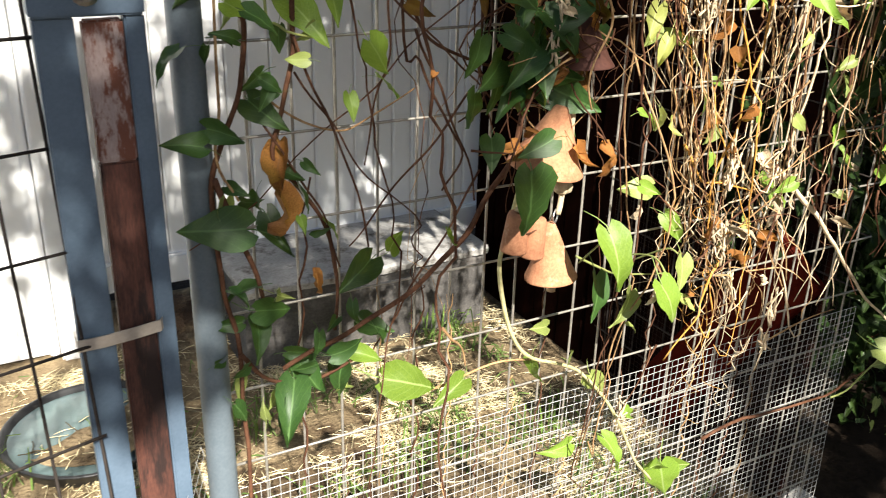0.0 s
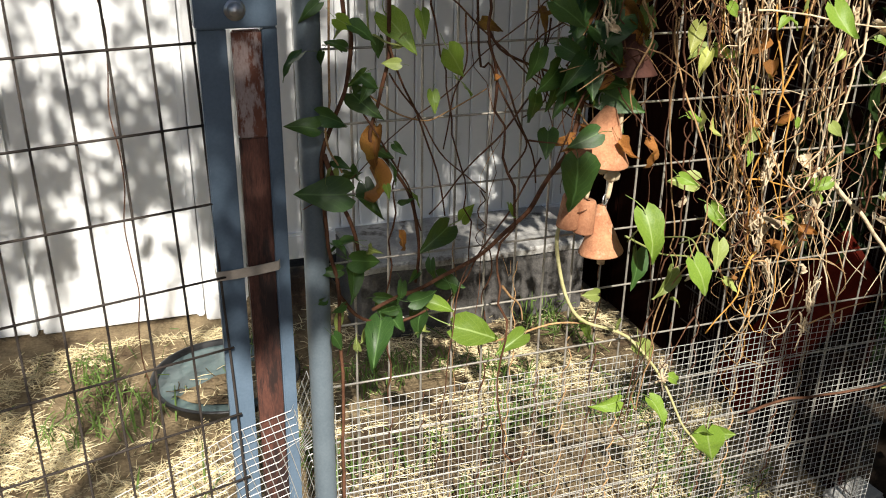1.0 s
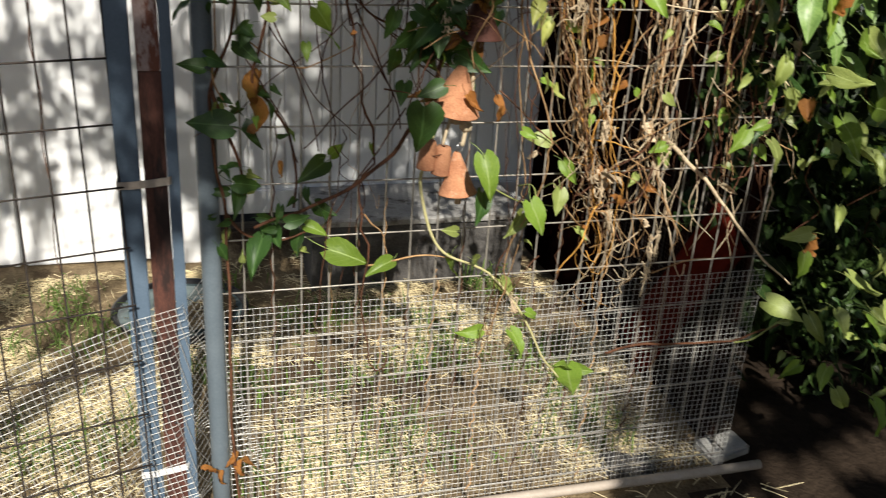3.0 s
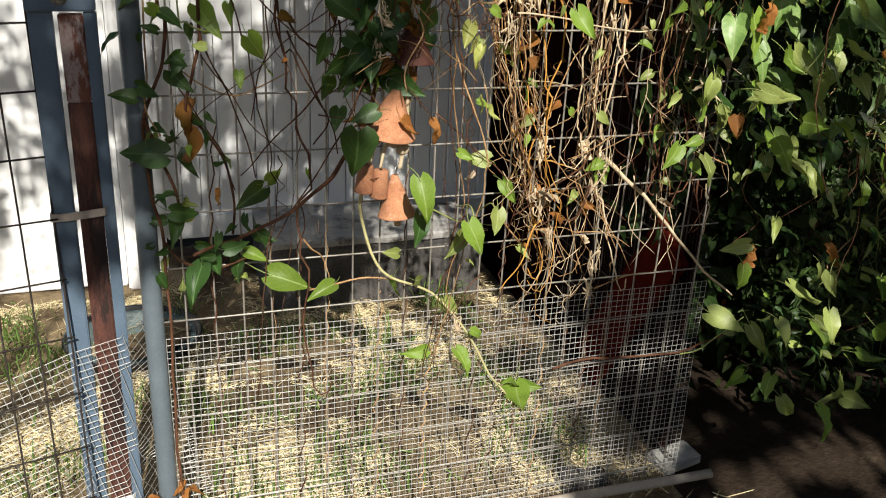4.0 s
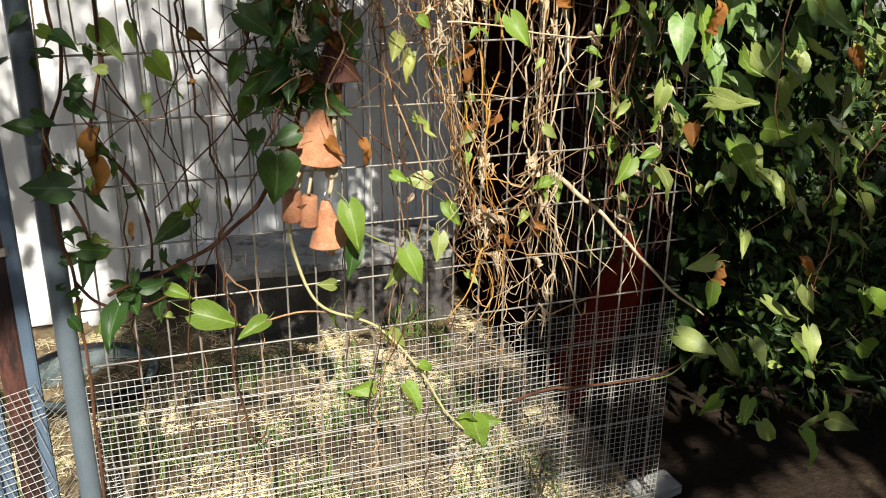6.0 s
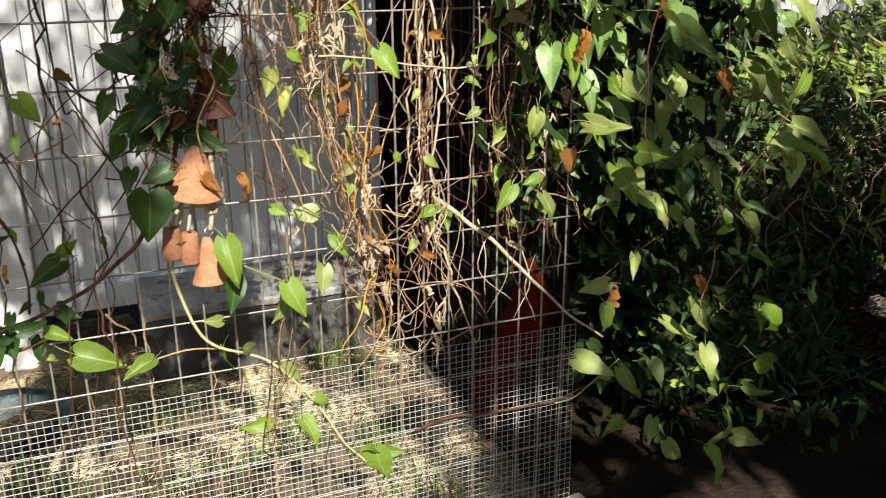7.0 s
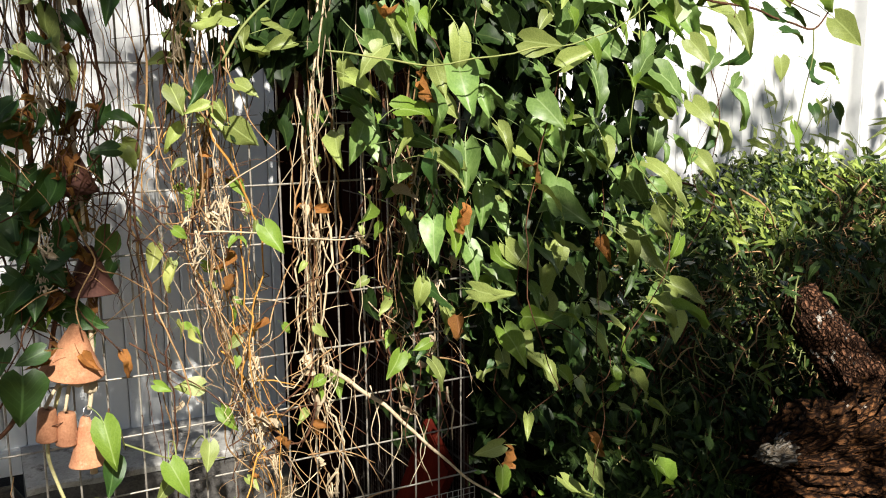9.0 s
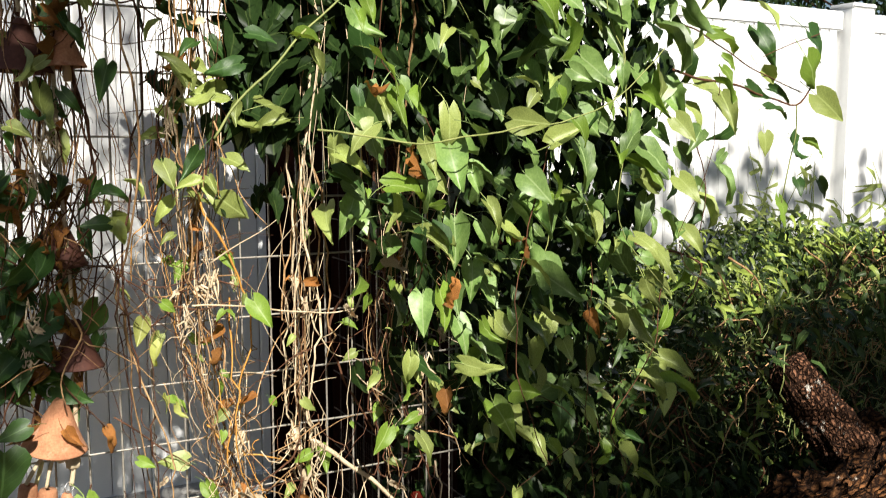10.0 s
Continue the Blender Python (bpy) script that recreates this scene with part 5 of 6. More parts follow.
def build_loose_branches():
    v = thing("dry_branch", "bare dry branch slanting down across the wires", "branch", at=(1.2, -0.05, 0.5))
    stem(v, [(1.03, 0.84), (1.088, 0.80), (1.161, 0.735), (1.22, 0.67), (1.321, 0.569), (1.402, 0.505)], -0.05, 0.0048, M_DRY_GREY, 0.4, seed=41, wobble=0.005)
    for k in range(7):
        x = 1.06 + 0.03 * k
        stem(v, [(x, 0.83 - 0.02 * k), (x + 0.02 * (k % 3 - 1), 0.75 - 0.02 * k), (x + 0.03 * (k % 4 - 1.5), 0.68 - 0.02 * k)], -0.045, 0.0012, M_DRY_GREY, 0.5, seed=200 + k, wobble=0.01)
    h = thing("dry_branch", "thin reddish branch lying along the mesh", "branch", at=(1.2, -0.03, 0.38))
    stem(h, [(1.0, 0.372), (1.06, 0.383), (1.243, 0.369), (1.37, 0.38), (1.437, 0.413)], -0.03, 0.0032, M_STEM, 0.6, seed=42, wobble=0.007)
    stem(h, [(1.3, 0.37), (1.35, 0.375), (1.40, 0.41), (1.45, 0.44)], -0.04, 0.002, M_STEM_GREEN, 0.6, seed=43)


build_loose_branches()


# ---- the leafy mass over the fence corner ----
def mass_front(x, z):
    """How far the leaves stand out from the fence."""
    h = max(0.0, min(1.0, (z - 0.55) / 0.8))
    s = max(0.0, min(1.0, (x - 0.75) / 0.5))
    return -0.09 - 0.27 * h * (0.25 + 0.75 * s)


def build_leafy_mass():
    v = thing("leafy_vine", "dense vine with heart-shaped green leaves smothering the fence corner", "vine", at=(1.45, -0.1, 0))
    front = mass_front
    seat = lambda rows: [(x - 0.007, z - 0.007, size, angle) for x, z, size, angle in rows]
    put_leaves(v, seat(UPPER_LEAVES), front, [M_LEAF, M_LEAF_LIGHT], MASS_SHAPES, tilt=(-65, 10), grow=0.84, cap=0.08)
    put_leaves(v, seat(MIDDLE_LEAVES), front, [M_LEAF, M_LEAF, M_LEAF_LIGHT], MASS_SHAPES, tilt=(-60, 0), grow=0.84, cap=0.08)
    put_leaves(v, seat(LOWER_LEAVES), front, [M_LEAF, M_LEAF, M_LEAF_LIGHT], MASS_SHAPES, tilt=(-60, 0), grow=0.84, cap=0.08)
    put_leaves(v, seat(FOOT_LEAVES), -0.14, [M_LEAF, M_LEAF, M_LEAF_LIGHT], MASS_SHAPES, tilt=(-55, 5), grow=0.8, cap=0.08)
    brown = [(1.12, 1.33, 0.05, 80), (1.2, 1.12, 0.045, 110), (1.31, 1.2, 0.04, 70), (1.22, 0.92, 0.05, 95), (1.5, 1.04, 0.05, 60), (1.38, 0.62, 0.045, 100), (1.6, 0.6, 0.05, 80), (1.05, 1.43, 0.04, 120)]
    put_leaves(v, brown, front, M_LEAF_DEAD, DRY_SHAPES, label="dry orange-brown leaf")
    put_leaves(v, seat(HIGH_LEAVES), -0.12, [M_LEAF, M_LEAF_DARK], MASS_SHAPES, tilt=(-55, 0), grow=0.72, cap=0.062)
    for k, (x, z, size, angle, tone) in enumerate(SPRIG_LEAVES):
        part("leaf", leaf_mesh(MASS_SHAPES, (k * 5 + 8) % len(MASS_SHAPES), (M_LEAF_DARK, M_LEAF, M_LEAF_LIGHT)[tone]), v, "", leaf_pose((x, -0.2 + 0.03 * math.sin(k * 2.3), z), size * 0.95, angle, -20 - 25 * math.sin(k), 20 * math.sin(k * 1.7), 25 * math.cos(k * 2.9)))
    r = random.Random(77)
    extra = []
    while len(extra) < 95:
        x, z = r.uniform(1.02, 1.78), r.uniform(0.25, 1.75)
        if z < 0.75 and x < 1.38 or (z < 1.2 and x < 1.1):
            continue
        if z < 0.72 and (x < 1.56 or r.random() < 0.4):
            continue
        extra.append((x, z, r.uniform(0.035, 0.078), r.gauss(82, 28)))
    put_leaves(v, extra, lambda x, z: mass_front(x, z) + r.uniform(-0.02, 0.12), [M_LEAF, M_LEAF, M_LEAF_DARK, M_LEAF_LIGHT], MASS_SHAPES, spread=0.02, tilt=(-65, 10))
    tiny = [(r.uniform(1.08, 1.75), r.uniform(0.3, 1.3), r.uniform(0.012, 0.03), r.uniform(0, 180)) for _ in range(150)]
    tiny = [q for q in tiny if q[1] > 0.78 or q[0] > 1.5 or (q[0] > 1.36 and q[1] < 0.45)]
    put_leaves(v, tiny, lambda x, z: mass_front(x, z) + r.uniform(-0.02, 0.1), [M_LEAF, M_LEAF_LIGHT, M_LEAF_DARK], MASS_SHAPES, tilt=(-70, 30))
    # Inner leaves, shaded by their own near-black colour.
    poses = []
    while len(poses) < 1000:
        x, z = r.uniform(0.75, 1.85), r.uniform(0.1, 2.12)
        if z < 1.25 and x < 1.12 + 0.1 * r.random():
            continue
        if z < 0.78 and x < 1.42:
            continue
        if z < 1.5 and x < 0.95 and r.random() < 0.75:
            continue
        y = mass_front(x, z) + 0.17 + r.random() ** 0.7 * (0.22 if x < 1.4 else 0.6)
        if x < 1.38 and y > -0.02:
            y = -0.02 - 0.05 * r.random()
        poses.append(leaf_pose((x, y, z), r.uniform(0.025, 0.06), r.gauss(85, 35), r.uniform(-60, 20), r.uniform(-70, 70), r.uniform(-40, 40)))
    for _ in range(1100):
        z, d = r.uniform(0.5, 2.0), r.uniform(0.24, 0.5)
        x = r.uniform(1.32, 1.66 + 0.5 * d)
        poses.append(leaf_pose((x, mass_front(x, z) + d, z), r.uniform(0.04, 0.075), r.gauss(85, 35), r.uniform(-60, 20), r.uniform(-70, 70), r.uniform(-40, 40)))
    # Unseen leaf roof, added to shade the run below.
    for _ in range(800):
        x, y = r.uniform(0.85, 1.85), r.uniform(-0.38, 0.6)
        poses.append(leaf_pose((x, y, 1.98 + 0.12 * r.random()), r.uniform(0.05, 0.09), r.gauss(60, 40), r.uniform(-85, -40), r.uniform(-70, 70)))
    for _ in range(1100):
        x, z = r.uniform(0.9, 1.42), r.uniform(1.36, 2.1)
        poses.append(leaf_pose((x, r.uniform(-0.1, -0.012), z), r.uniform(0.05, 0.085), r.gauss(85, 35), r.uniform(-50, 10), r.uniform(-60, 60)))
    # Leaves above view, added to throw shade on the white boards.
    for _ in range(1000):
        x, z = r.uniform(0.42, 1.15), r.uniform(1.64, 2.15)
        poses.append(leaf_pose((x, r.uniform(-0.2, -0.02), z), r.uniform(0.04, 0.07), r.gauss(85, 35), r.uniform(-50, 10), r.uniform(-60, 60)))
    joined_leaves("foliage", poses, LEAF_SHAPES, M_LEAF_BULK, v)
    outer = []
    while len(outer) < 290:
        x, z = r.uniform(1.05, 1.8), r.uniform(0.8, 1.95)
        if r.random() > 0.3 + (z - 0.8) / 0.5:
            continue
        if x < 1.05 + max(0.0, 1.25 - z) * 0.6 or x > 1.66 + 0.14 * noise.noise(Vector((0, 3, z * 6))) + 0.08:
            continue
        outer.append(leaf_pose((x, mass_front(x, z) + r.uniform(0.0, 0.16), z), r.uniform(0.035, 0.085), r.gauss(80, 28), r.uniform(-65, 5), r.uniform(-60, 60), r.uniform(-40, 40)))
    joined_leaves("outer_foliage", outer, MASS_SHAPES, M_LEAF_OUTER, v)
    stem(v, [(0.827, 1.365), (0.867, 1.418), (0.923, 1.473), (0.973, 1.529), (1.05, 1.6)], -0.25, 0.002, M_STEM_GREEN, seed=61)
    stem(v, [(0.937, 1.373), (1.093, 1.358), (1.258, 1.38), (1.375, 1.403), (1.465, 1.451), (1.535, 1.51)], -0.36, 0.0013, M_STEM_GREEN, seed=62, wobble=0.008)
    stem(v, [(1.702, 1.495), (1.767, 1.481), (1.864, 1.474), (1.942, 1.454), (2.041, 1.439), (2.089, 1.481)], -0.2, 0.0026, M_STEM, seed=63)
    stem(v, [(1.713, 1.583), (1.763, 1.571), (1.845, 1.533), (1.924, 1.503), (2.056, 1.462)], -0.2, 0.0018, M_STEM, seed=64)
    stem(v, [(2.041, 1.439), (2.043, 1.364), (2.015, 1.271), (2.007, 1.189)], -0.2, 0.0016, M_STEM_GREEN, seed=65)
    stem(v, [(2.099, 1.585), (2.033, 1.564), (1.938, 1.531)], -0.2, 0.0013, M_STEM, seed=66)
    for k in range(16):
        x, z = r.uniform(1.1, 1.8), r.uniform(0.8, 1.9)
        L = r.uniform(0.2, 0.6)
        y0 = mass_front(x, z) + r.uniform(0.05, 0.15)
        stem(v, [(x, z), (x + r.gauss(0, 0.03), z - L * 0.4), (x + r.gauss(0, 0.05), z - L * 0.75), (x + r.gauss(0, 0.06), max(0.02, z - L))], y0, r.uniform(0.0007, 0.0014), r.choice((M_STEM, M_STEM, M_STEM_GREEN)), seed=70 + k, sides=5, wobble=0.012)


build_leafy_mass()


# ---- hedge, logs and distance ----
def build_hedge():
    h = thing("shrub", "dark mound of narrow-leaved creeper before the white fence", "shrub", at=(3.0, 0.8, 0))
    r = random.Random(88)
    poses = []

    def top(x, y):
        return 0.83 + 0.15 * math.exp(-((x - 3.35) / 0.42) ** 2) + 0.05 * noise.noise(Vector((x * 3.2, y * 3, 1))) - 0.35 * max(0, 0.45 - y) - 0.3 * max(0, min(0.7, x - 3.65)) + 0.06 * max(0, 0.9 - y)

    while len(poses) < 15000:
        x, q = r.uniform(1.75, 5.6), r.random()
        y = 0.12 + 1.2 * r.random()
        t = top(x, y)
        if q < 0.4:
            z = t + r.gauss(0, 0.03)
        else:
            z = t * r.random() ** 0.8
            y = 0.02 + 0.12 * min(1, abs(x - 2.3)) + 0.4 * (z / t) + 0.1 * noise.noise(Vector((x * 3, z * 4, 0))) + r.uniform(0, 0.12)
        poses.append(leaf_pose((x, y, z), r.uniform(0.028, 0.072), r.gauss(70, 55), r.uniform(-75, 10), r.uniform(-80, 80), r.uniform(-50, 50)))
    for _ in range(5000):
        x, z = r.uniform(1.8, 5.6), r.uniform(0.0, 0.88)
        poses.append(leaf_pose((x, 0.35 + 0.4 * z + r.uniform(0.0, 0.45), z), r.uniform(0.08, 0.15), r.gauss(70, 55), r.uniform(-60, 10), r.uniform(-80, 80)))
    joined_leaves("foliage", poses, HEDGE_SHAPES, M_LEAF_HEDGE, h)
    # Crest and scattered face leaves take a sunlit tone over the dark body.
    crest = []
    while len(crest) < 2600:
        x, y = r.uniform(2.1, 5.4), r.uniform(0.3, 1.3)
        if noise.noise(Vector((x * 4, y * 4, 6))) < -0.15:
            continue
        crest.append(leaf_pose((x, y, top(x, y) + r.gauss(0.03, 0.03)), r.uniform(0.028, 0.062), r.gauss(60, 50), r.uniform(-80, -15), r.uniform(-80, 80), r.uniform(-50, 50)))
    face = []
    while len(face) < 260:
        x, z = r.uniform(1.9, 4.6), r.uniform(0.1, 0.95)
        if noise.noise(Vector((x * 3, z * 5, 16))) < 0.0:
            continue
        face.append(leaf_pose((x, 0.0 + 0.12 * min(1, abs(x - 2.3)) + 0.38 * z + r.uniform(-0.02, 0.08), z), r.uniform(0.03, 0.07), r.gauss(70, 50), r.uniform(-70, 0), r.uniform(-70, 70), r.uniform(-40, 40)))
    joined_leaves("young_foliage", crest + face, HEDGE_SHAPES, M_LEAF_TOP, h, "yellow-green leaves in a sunlit tone")
    for k in range(150):
        x, z = r.uniform(2.0, 4.2), r.uniform(0.35, 1.08)
        y = 0.14 + 0.34 * z
        line = smooth_line([(x, y, z), (x + r.gauss(0, 0.1), y - 0.04, z - 0.08), (x + r.gauss(0, 0.15), y - 0.05, z - 0.22), (x + r.gauss(0, 0.2), y - 0.02, z - 0.32)], 4, 0.02, k)
        part("stem", tube("stem", line, r.uniform(0.0015, 0.004), r.choice((M_STEM, M_STEM_GREEN, M_DRY)), 5, 0.4), h)
    for mat_, seed, count in ((M_STEM_GREEN, 3, 420), (M_DRY, 4, 260), (M_STEM, 5, 240)):
        q = random.Random(seed)
        V, F = [], []
        for k in range(count):
            x, y = q.gauss(3.0, 0.5), q.uniform(0.25, 0.8)
            z = top(x, y) + q.uniform(-0.42, 0.03) * (0.3 if q.random() < 0.5 else 1.0)
            y = min(y, 0.2 + 0.38 * z) - q.uniform(0.0, 0.1)
            p, a, rad = Vector((x, y, z)), q.uniform(0, 6.28), q.uniform(0.0009, 0.0022)
            for j in range(q.randint(5, 9)):
                a += q.gauss(0, 0.7)
                e = p + Vector((math.cos(a), q.gauss(0, 0.3), math.sin(a) - 0.35)) * q.uniform(0.015, 0.035)
                n, side = len(V), (e - p).cross(Vector((0, 1, 0.2))).normalized() * rad
                V += [p - side, p + side, p + Vector((0, -rad * 1.4, 0)), e - side, e + side, e + Vector((0, -rad * 1.4, 0))]
                F += [(n, n + 3, n + 5, n + 2), (n + 2, n + 5, n + 4, n + 1), (n + 1, n + 4, n + 3, n)]
                p = e
        o = part("creeper_tangle", mesh_of("creeper_tangle", V, F, mat_), h, "thin stems tangled over the mound")
        o["kind"] = "stuff"
    b = thing("bamboo_shoots", "thin shoots with narrow green leaves above the shrub", "plant", at=(3.8, 1.1, 0.6))
    for k in range(12):
        x, y = r.uniform(3.3, 4.6), r.uniform(0.9, 1.25)
        hgt = r.uniform(1.0, 1.35)
        line = smooth_line([(x, y, 0.75), (x + r.gauss(0, 0.05), y, 0.95), (x + r.gauss(0, 0.12), y, hgt)], 4, 0.01, k)
        part("cane", tube("cane", line, 0.003, M_STEM_GREEN, 5, 0.4), b)
        for j in range(7):
            q = r.uniform(0.3, 1.0)
            p = line[int(q * (len(line) - 1))]
            part("leaf", leaf_mesh(THIN_SHAPES, j % 2, M_LEAF), b, m=leaf_pose(p + Vector((r.uniform(-0.04, 0.04), 0, r.uniform(-0.03, 0.03))), r.uniform(0.08, 0.14), r.choice((r.gauss(20, 30), r.gauss(160, 30))), r.uniform(-50, 0)))


build_hedge()


def log_mesh(name, a, b, r0, r1, material, sides=26, rings=22, rough=0.16, grain=1.0, torn=0.0):
    a, b = Vector(a), Vector(b)
    d = (b - a)
    n = d.normalized()
    u = n.cross(Vector((0, 0, 1))).normalized()
    w = n.cross(u)
    V, F = [], []
    for i in range(rings + 1):
        t = i / rings
        c = a + d * t + u * 0.02 * math.sin(t * 5)
        r = r0 + (r1 - r0) * t
        if i in (0, rings):
            r *= 0.9
        for k in range(sides):
            g = 2 * math.pi * k / sides
            dirn = u * math.cos(g) + w * math.sin(g)
            big = noise.noise(Vector((math.cos(g) * 2.2, math.sin(g) * 2.2, t * 5)))
            crack = abs(noise.noise(Vector((math.cos(g) * 6, math.sin(g) * 6, t * 13 * grain + 4))))
            fine = abs(noise.noise(Vector((math.cos(g) * 15, math.sin(g) * 15, t * 34 * grain + 8))))
            q = r * (1 + rough * 0.8 * big - rough * 0.7 * (1 - min(1, crack * 4)) + rough * 0.5 * fine)
            tear = torn * max(0.0, 1 - t * 7) * noise.noise(Vector((math.cos(g) * 5, math.sin(g) * 5, 3)))
            V.append(c + dirn * q + n * tear)
    for i in range(rings):
        for k in range(sides):
            k2 = (k + 1) % sides
            F.append((i * sides + k, i * sides + k2, (i + 1) * sides + k2, (i + 1) * sides + k))
    V += [a - n * r0 * 0.1, b + n * r1 * 0.1]
    for k in range(sides):
        k2 = (k + 1) % sides
        F.append((k2, k, len(V) - 2))
        F.append((rings * sides + k, rings * sides + k2, len(V) - 1))
    return mesh_of(name, V, F, material, True)


log = new("log", log_mesh("log", (2.5, 0.2, 0.75), (2.78, -0.1, 0.24), 0.056, 0.1, M_BARK, 90, 150, 0.24))
tagged(log, "rough-barked log leaning on the shrub", "log")
log2 = new("log", log_mesh("log", (2.13, -0.1, 0.45), (3.2, -0.02, 0.36), 0.09, 0.2, M_ROT, 110, 150, 0.75, 0.45, 0.16))
tagged(log2, "rotten brown log with peeling bark lying on the ground", "log")
chip = new("wood_chip", log_mesh("wood_chip", (2.035, -0.14, 0.505), (2.16, -0.13, 0.49), 0.02, 0.036, M_CHIP, 24, 24, 0.5, 0.3, 0.04))
tagged(chip, "pale split piece of wood on the rotten log", "wood chip")
log3 = new("log", log_mesh("log", (2.72, 0.12, 0.58), (2.95, -0.1, 0.3), 0.05, 0.07, M_ROT, 50, 60, 0.35))
tagged(log3, "broken branch stub beside the leaning log", "log")


def crown(name, label, centre, size, count, leaf, seed, material=None, at=None, kind="tree"):
    """A tree or tall shrub: trunk, limbs and a crown of many leaves in clumps."""
    r = random.Random(seed)
    c = Vector(centre)
    t = thing(name, label, kind, at=at or (c.x, c.y, 0))
    base = Vector(at or (c.x, c.y, 0))
    trunk = smooth_line([base, base.lerp(c, 0.4) + Vector((0.08, 0.05, 0)), c], 6, 0.03, seed)
    part("trunk", tube("trunk", trunk, 0.09, M_BARK, 12, 0.5, 0.2), t)
    clumps = []
    for k in range(18):
        p = c + Vector((r.gauss(0, 0.45) * size[0], r.gauss(0, 0.45) * size[1], r.gauss(0, 0.45) * size[2]))
        clumps.append(p)
        part("limb", tube("limb", smooth_line([trunk[-4], trunk[-4].lerp(p, 0.5) + Vector((0, 0, 0.05)), p], 4, 0.02, k), 0.025, M_BARK, 6, 0.3), t)
    poses = []
    for k in range(count):
        p = r.choice(clumps)
        q = p + Vector((r.gauss(0, 0.3) * size[0], r.gauss(0, 0.3) * size[1], r.gauss(0, 0.3) * size[2]))
        poses.append(leaf_pose(q, r.uniform(*leaf), r.gauss(80, 40), r.uniform(-70, 20), r.uniform(-180, 180)))
    joined_leaves("crown", poses, HEDGE_SHAPES, material or M_LEAF_BULK, t)
    return t


crown("tree", "olive-green tree showing above the white fence", (6.2, 4.6, 2.9), (2.6, 0.8, 0.9), 5000, (0.06, 0.12), 201)
crown("tree", "olive-green tree beyond the fence", (11.5, 6.0, 3.4), (3.4, 1.0, 1.2), 5000, (0.1, 0.2), 202)


# ---- unseen trees added behind the walk to shade the fence ----
def shade_tree(name, label, count, region, depth, leaf, seed, keep, trunk_at, shapes=HEDGE_SHAPES, high=None):
    """An unseen tree added on the sunny side of the walk to cast shade; keep() thins its crown where light comes
    through.
    """
    r = random.Random(seed)
    t = thing(name, label, "tree", at=(*trunk_at, 0))
    x0, z0, x1, z1 = region
    poses, tips = [], []
    while len(poses) < count:
        x, z = r.uniform(x0, x1), r.uniform(z0, z1)
        if r.random() > keep(x, z):
            continue
        lump = noise.noise(Vector((x * 1.1, z * 1.3, seed)))
        d = r.uniform(*depth) + 1.1 * max(0.0, 0.35 + lump) * r.random() ** 0.6
        if high and z > 1.3:
            d = r.uniform(*high) + (1.0 if x > -0.07 else 0.0)
        p = Vector((x - SUN_SIDE * d, -d, z + SUN_SLOPE * d))
        if len(tips) < 14 and r.random() < 0.05:
            tips.append(p)
        poses.append(leaf_pose(p, r.uniform(*leaf) * (0.6 if z > 1.85 else 1.0), r.gauss(80, 40), r.uniform(-70, 20), r.uniform(-180, 180)))
    joined_leaves("crown", poses, shapes, M_LEAF_BULK, t)
    foot = Vector((*trunk_at, 0))
    mid = sum(tips, Vector()) / len(tips)
    fork = Vector((foot.x, foot.y, max(0.4, mid.z - 0.6)))
    part("trunk", tube("trunk", smooth_line([foot, foot.lerp(fork, 0.5) + Vector((0.04, 0, 0)), fork], 5), 0.07, M_BARK, 10, 0.7, 0.2), t)
    for k, p in enumerate(tips):
        part("limb", tube("limb", smooth_line([fork, fork.lerp(p, 0.5) + Vector((0, 0, 0.08)), p], 4, 0.02, k), 0.02, M_BARK, 6, 0.3), t)


# Leaf mask of the added gate tree, laid out by the wanted shade.
def left_shade(x, z):
    edge = 0.63 if x < 0.28 else 0.65 + 0.1 * x
    gap = noise.noise(Vector((x * 6.5, z * 6.5, 8)))
    if 0.36 < x < 0.74 and 0.93 < z < 1.62:
        return 1.0 if gap > -0.5 else 0.05
    if z < 1.3:
        right = 0.545 + 0.15 * max(0.0, z - 0.75)
        if x < -0.46 and z > 0.78:
            return 1.0 if gap > -0.15 else 0.0
        if 0.5 < x < 0.585 and 0.68 < z < 0.84:
            return 1.0
        if z < edge or x > right or x < 0.03:
            return 0.0
        return 1.0 if (x < 0.25 and z < 0.85) or gap > (-0.7 if x < 0.25 else -0.4) else 0.03
    fine = noise.noise(Vector((x * 13 + z * 4, z * 9, 3))) + 0.5 * noise.noise(Vector((x * 26, z * 21, 7))) + 0.5 * noise.noise(Vector((x * 3, z * 3, 5)))
    if x < -0.07:
        if x < -0.42 and z < 1.62:
            return 1.0 if fine > -0.4 else 0.0
        return 1.0 if fine > (0.25 if z < 1.44 else -0.14) else 0.0
    return 1.0 if fine > -0.85 and x < 0.82 + 0.1 * noise.noise(Vector((z * 5, 1, 1))) else 0.0


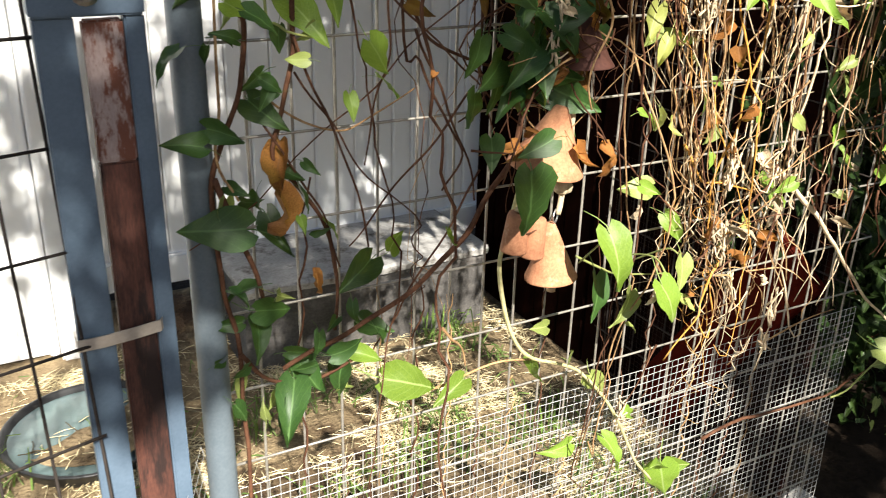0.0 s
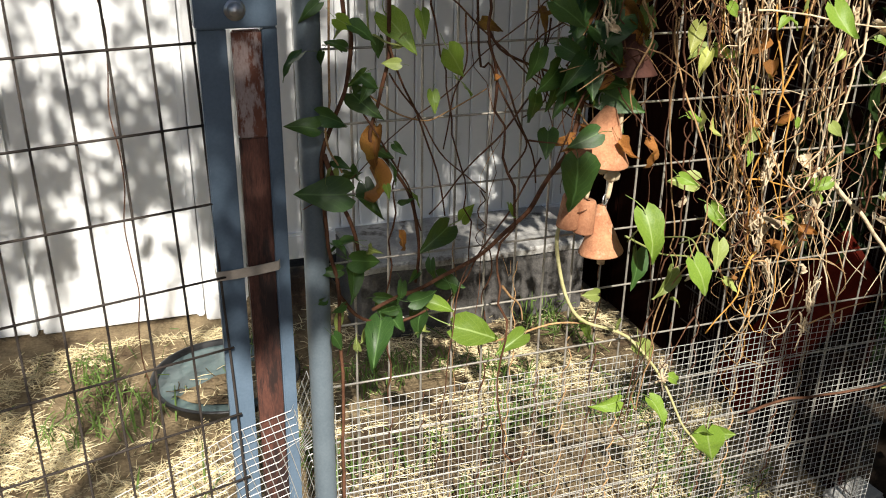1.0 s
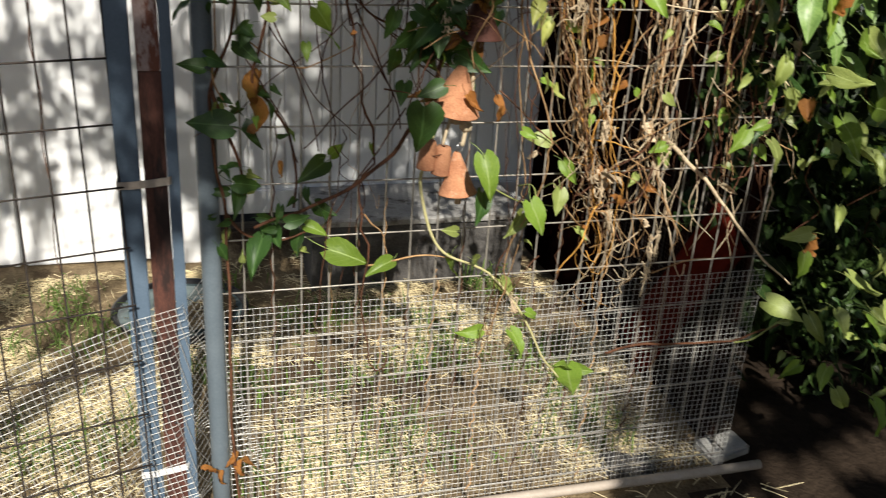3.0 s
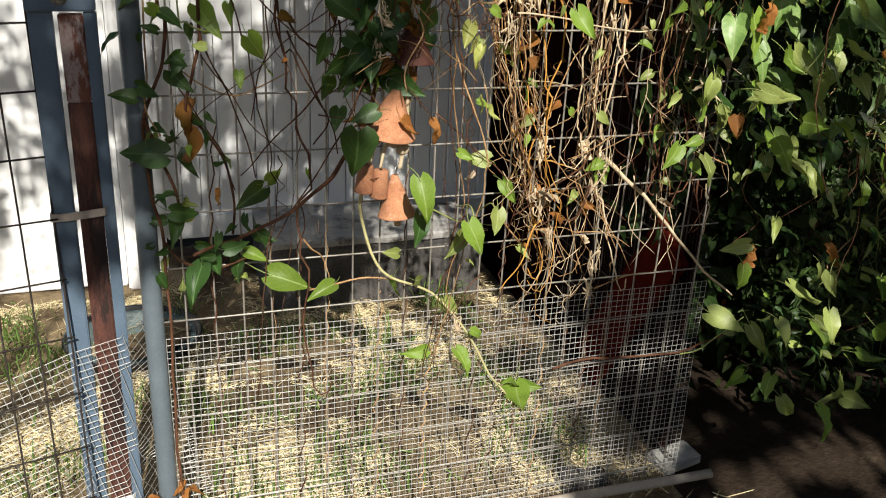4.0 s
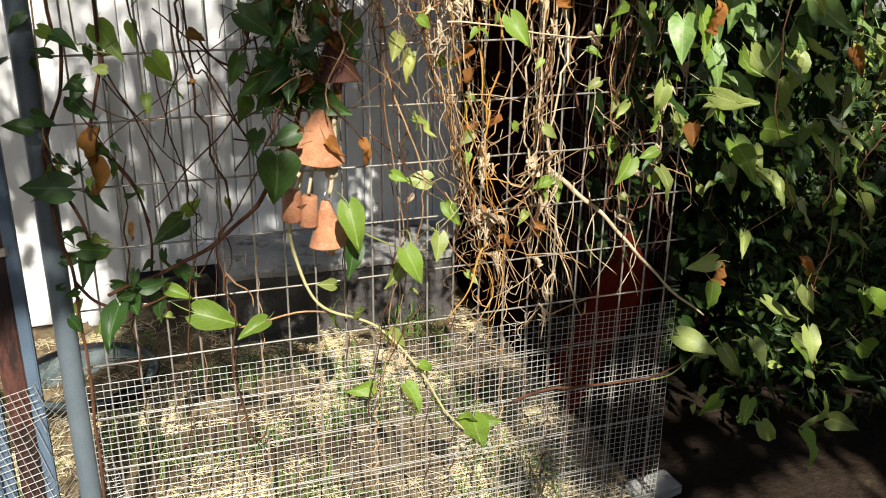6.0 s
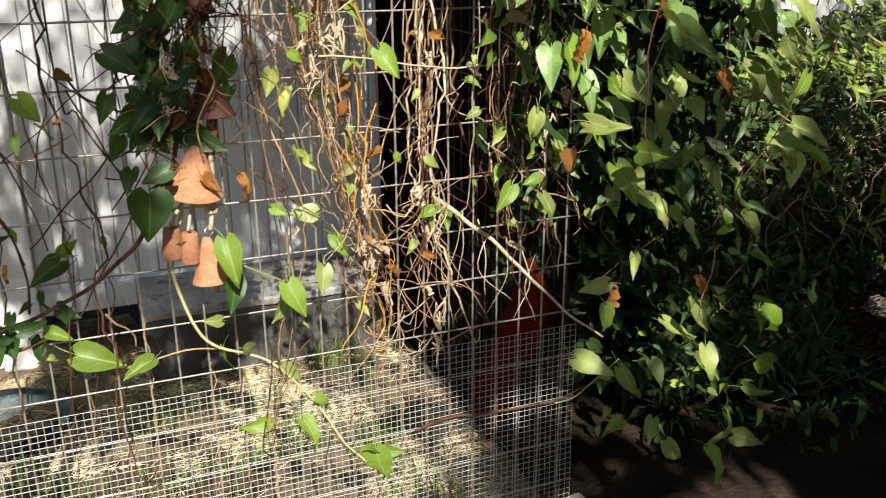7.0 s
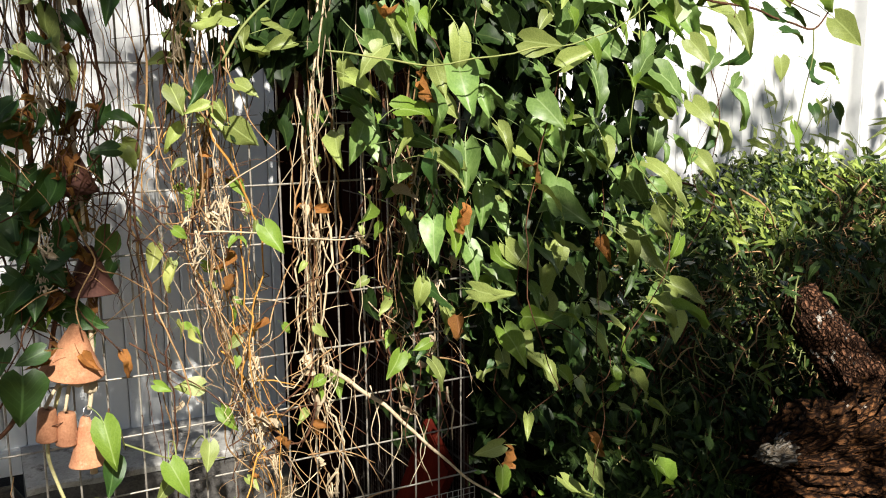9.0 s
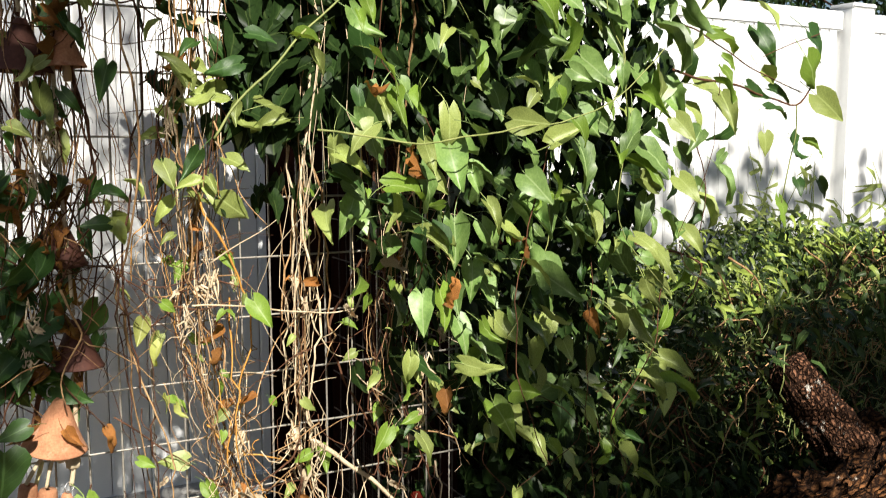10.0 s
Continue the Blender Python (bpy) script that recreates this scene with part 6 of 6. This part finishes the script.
# Leaf mask of the added corner bush: where shade falls and light passes.
def right_shade(x, z):
    if x < 1.42:
        if x > 1.2 and z < 0.8:
            return 0.8 if noise.noise(Vector((x * 8, z * 8, 42))) > (0.05 if z < 0.55 else 0.15) else 0.0
        return 0.9 if z < 0.5 and noise.noise(Vector((x * 7, z * 7, 5))) > (0.0 if x > 1.14 else 0.15) else 0.0
    top = 0.34 + 0.8 * max(0.0, min(1.0, (x - 1.7) / 0.5))
    if 2.35 < x < 2.85 and abs(z - 0.9 + (x - 2.47) * 2.33) < 0.3:
        return 0.1 if noise.noise(Vector((x * 6, z * 6, 32))) > 0.4 else 0.0
    if 2.05 < x < 2.95 and 0.12 < z < 0.56:
        return 0.4 if noise.noise(Vector((x * 9, z * 9, 52))) > 0.15 else 0.0
    if 1.6 < x < 2.0 and 0.4 < z < 0.9:
        return 0.8 if noise.noise(Vector((x * 8, z * 8, 42))) > (0.15 if z < 0.55 else 0.1 if z < 0.8 else 0.2) else 0.0
    if x < 2.0 and z < 0.84:
        return 0.8 if noise.noise(Vector((x * 8, z * 8, 42))) > (0.15 if z < 0.55 else 0.1) else 0.0
    if top < z < 1.0 and 1.8 < x < 2.1:
        return 0.7 if noise.noise(Vector((x * 6, z * 6, 12))) > 0.12 else 0.0
    if z > 1.85:
        if x < 2.1 or z > 2.6:
            return 0.0
        return 0.6 if noise.noise(Vector((x * 15, z * 7, 22))) + 0.4 * noise.noise(Vector((x * 4, z * 3, 2))) > (-0.3 if z < 2.1 else 0.0 if z < 2.4 else 0.35) else 0.0
    if 2.05 < x < 4.2 and z > 0.8 and noise.noise(Vector((x * 4, z * 4, 2))) < -0.15:
        return 0.2
    return 1.0 if z < top + 0.12 * noise.noise(Vector((x * 4, z * 4, 0))) else 0.0


shade_tree("tree", "unseen leafy tree added behind the walk to shade the gate", 9500, (-1.1, 0.5, 0.9, 2.9), (2.2, 3.0), (0.06, 0.1), 301, left_shade, (-1.0, -3.2), high=(0.8, 1.5))
shade_tree("tree", "unseen leafy bush added behind the walk to shade the corner", 15000, (1.08, -1.3, 6.0, 2.6), (2.6, 3.6), (0.1, 0.16), 302, right_shade, (3.0, -3.0), LEAF_SHAPES)
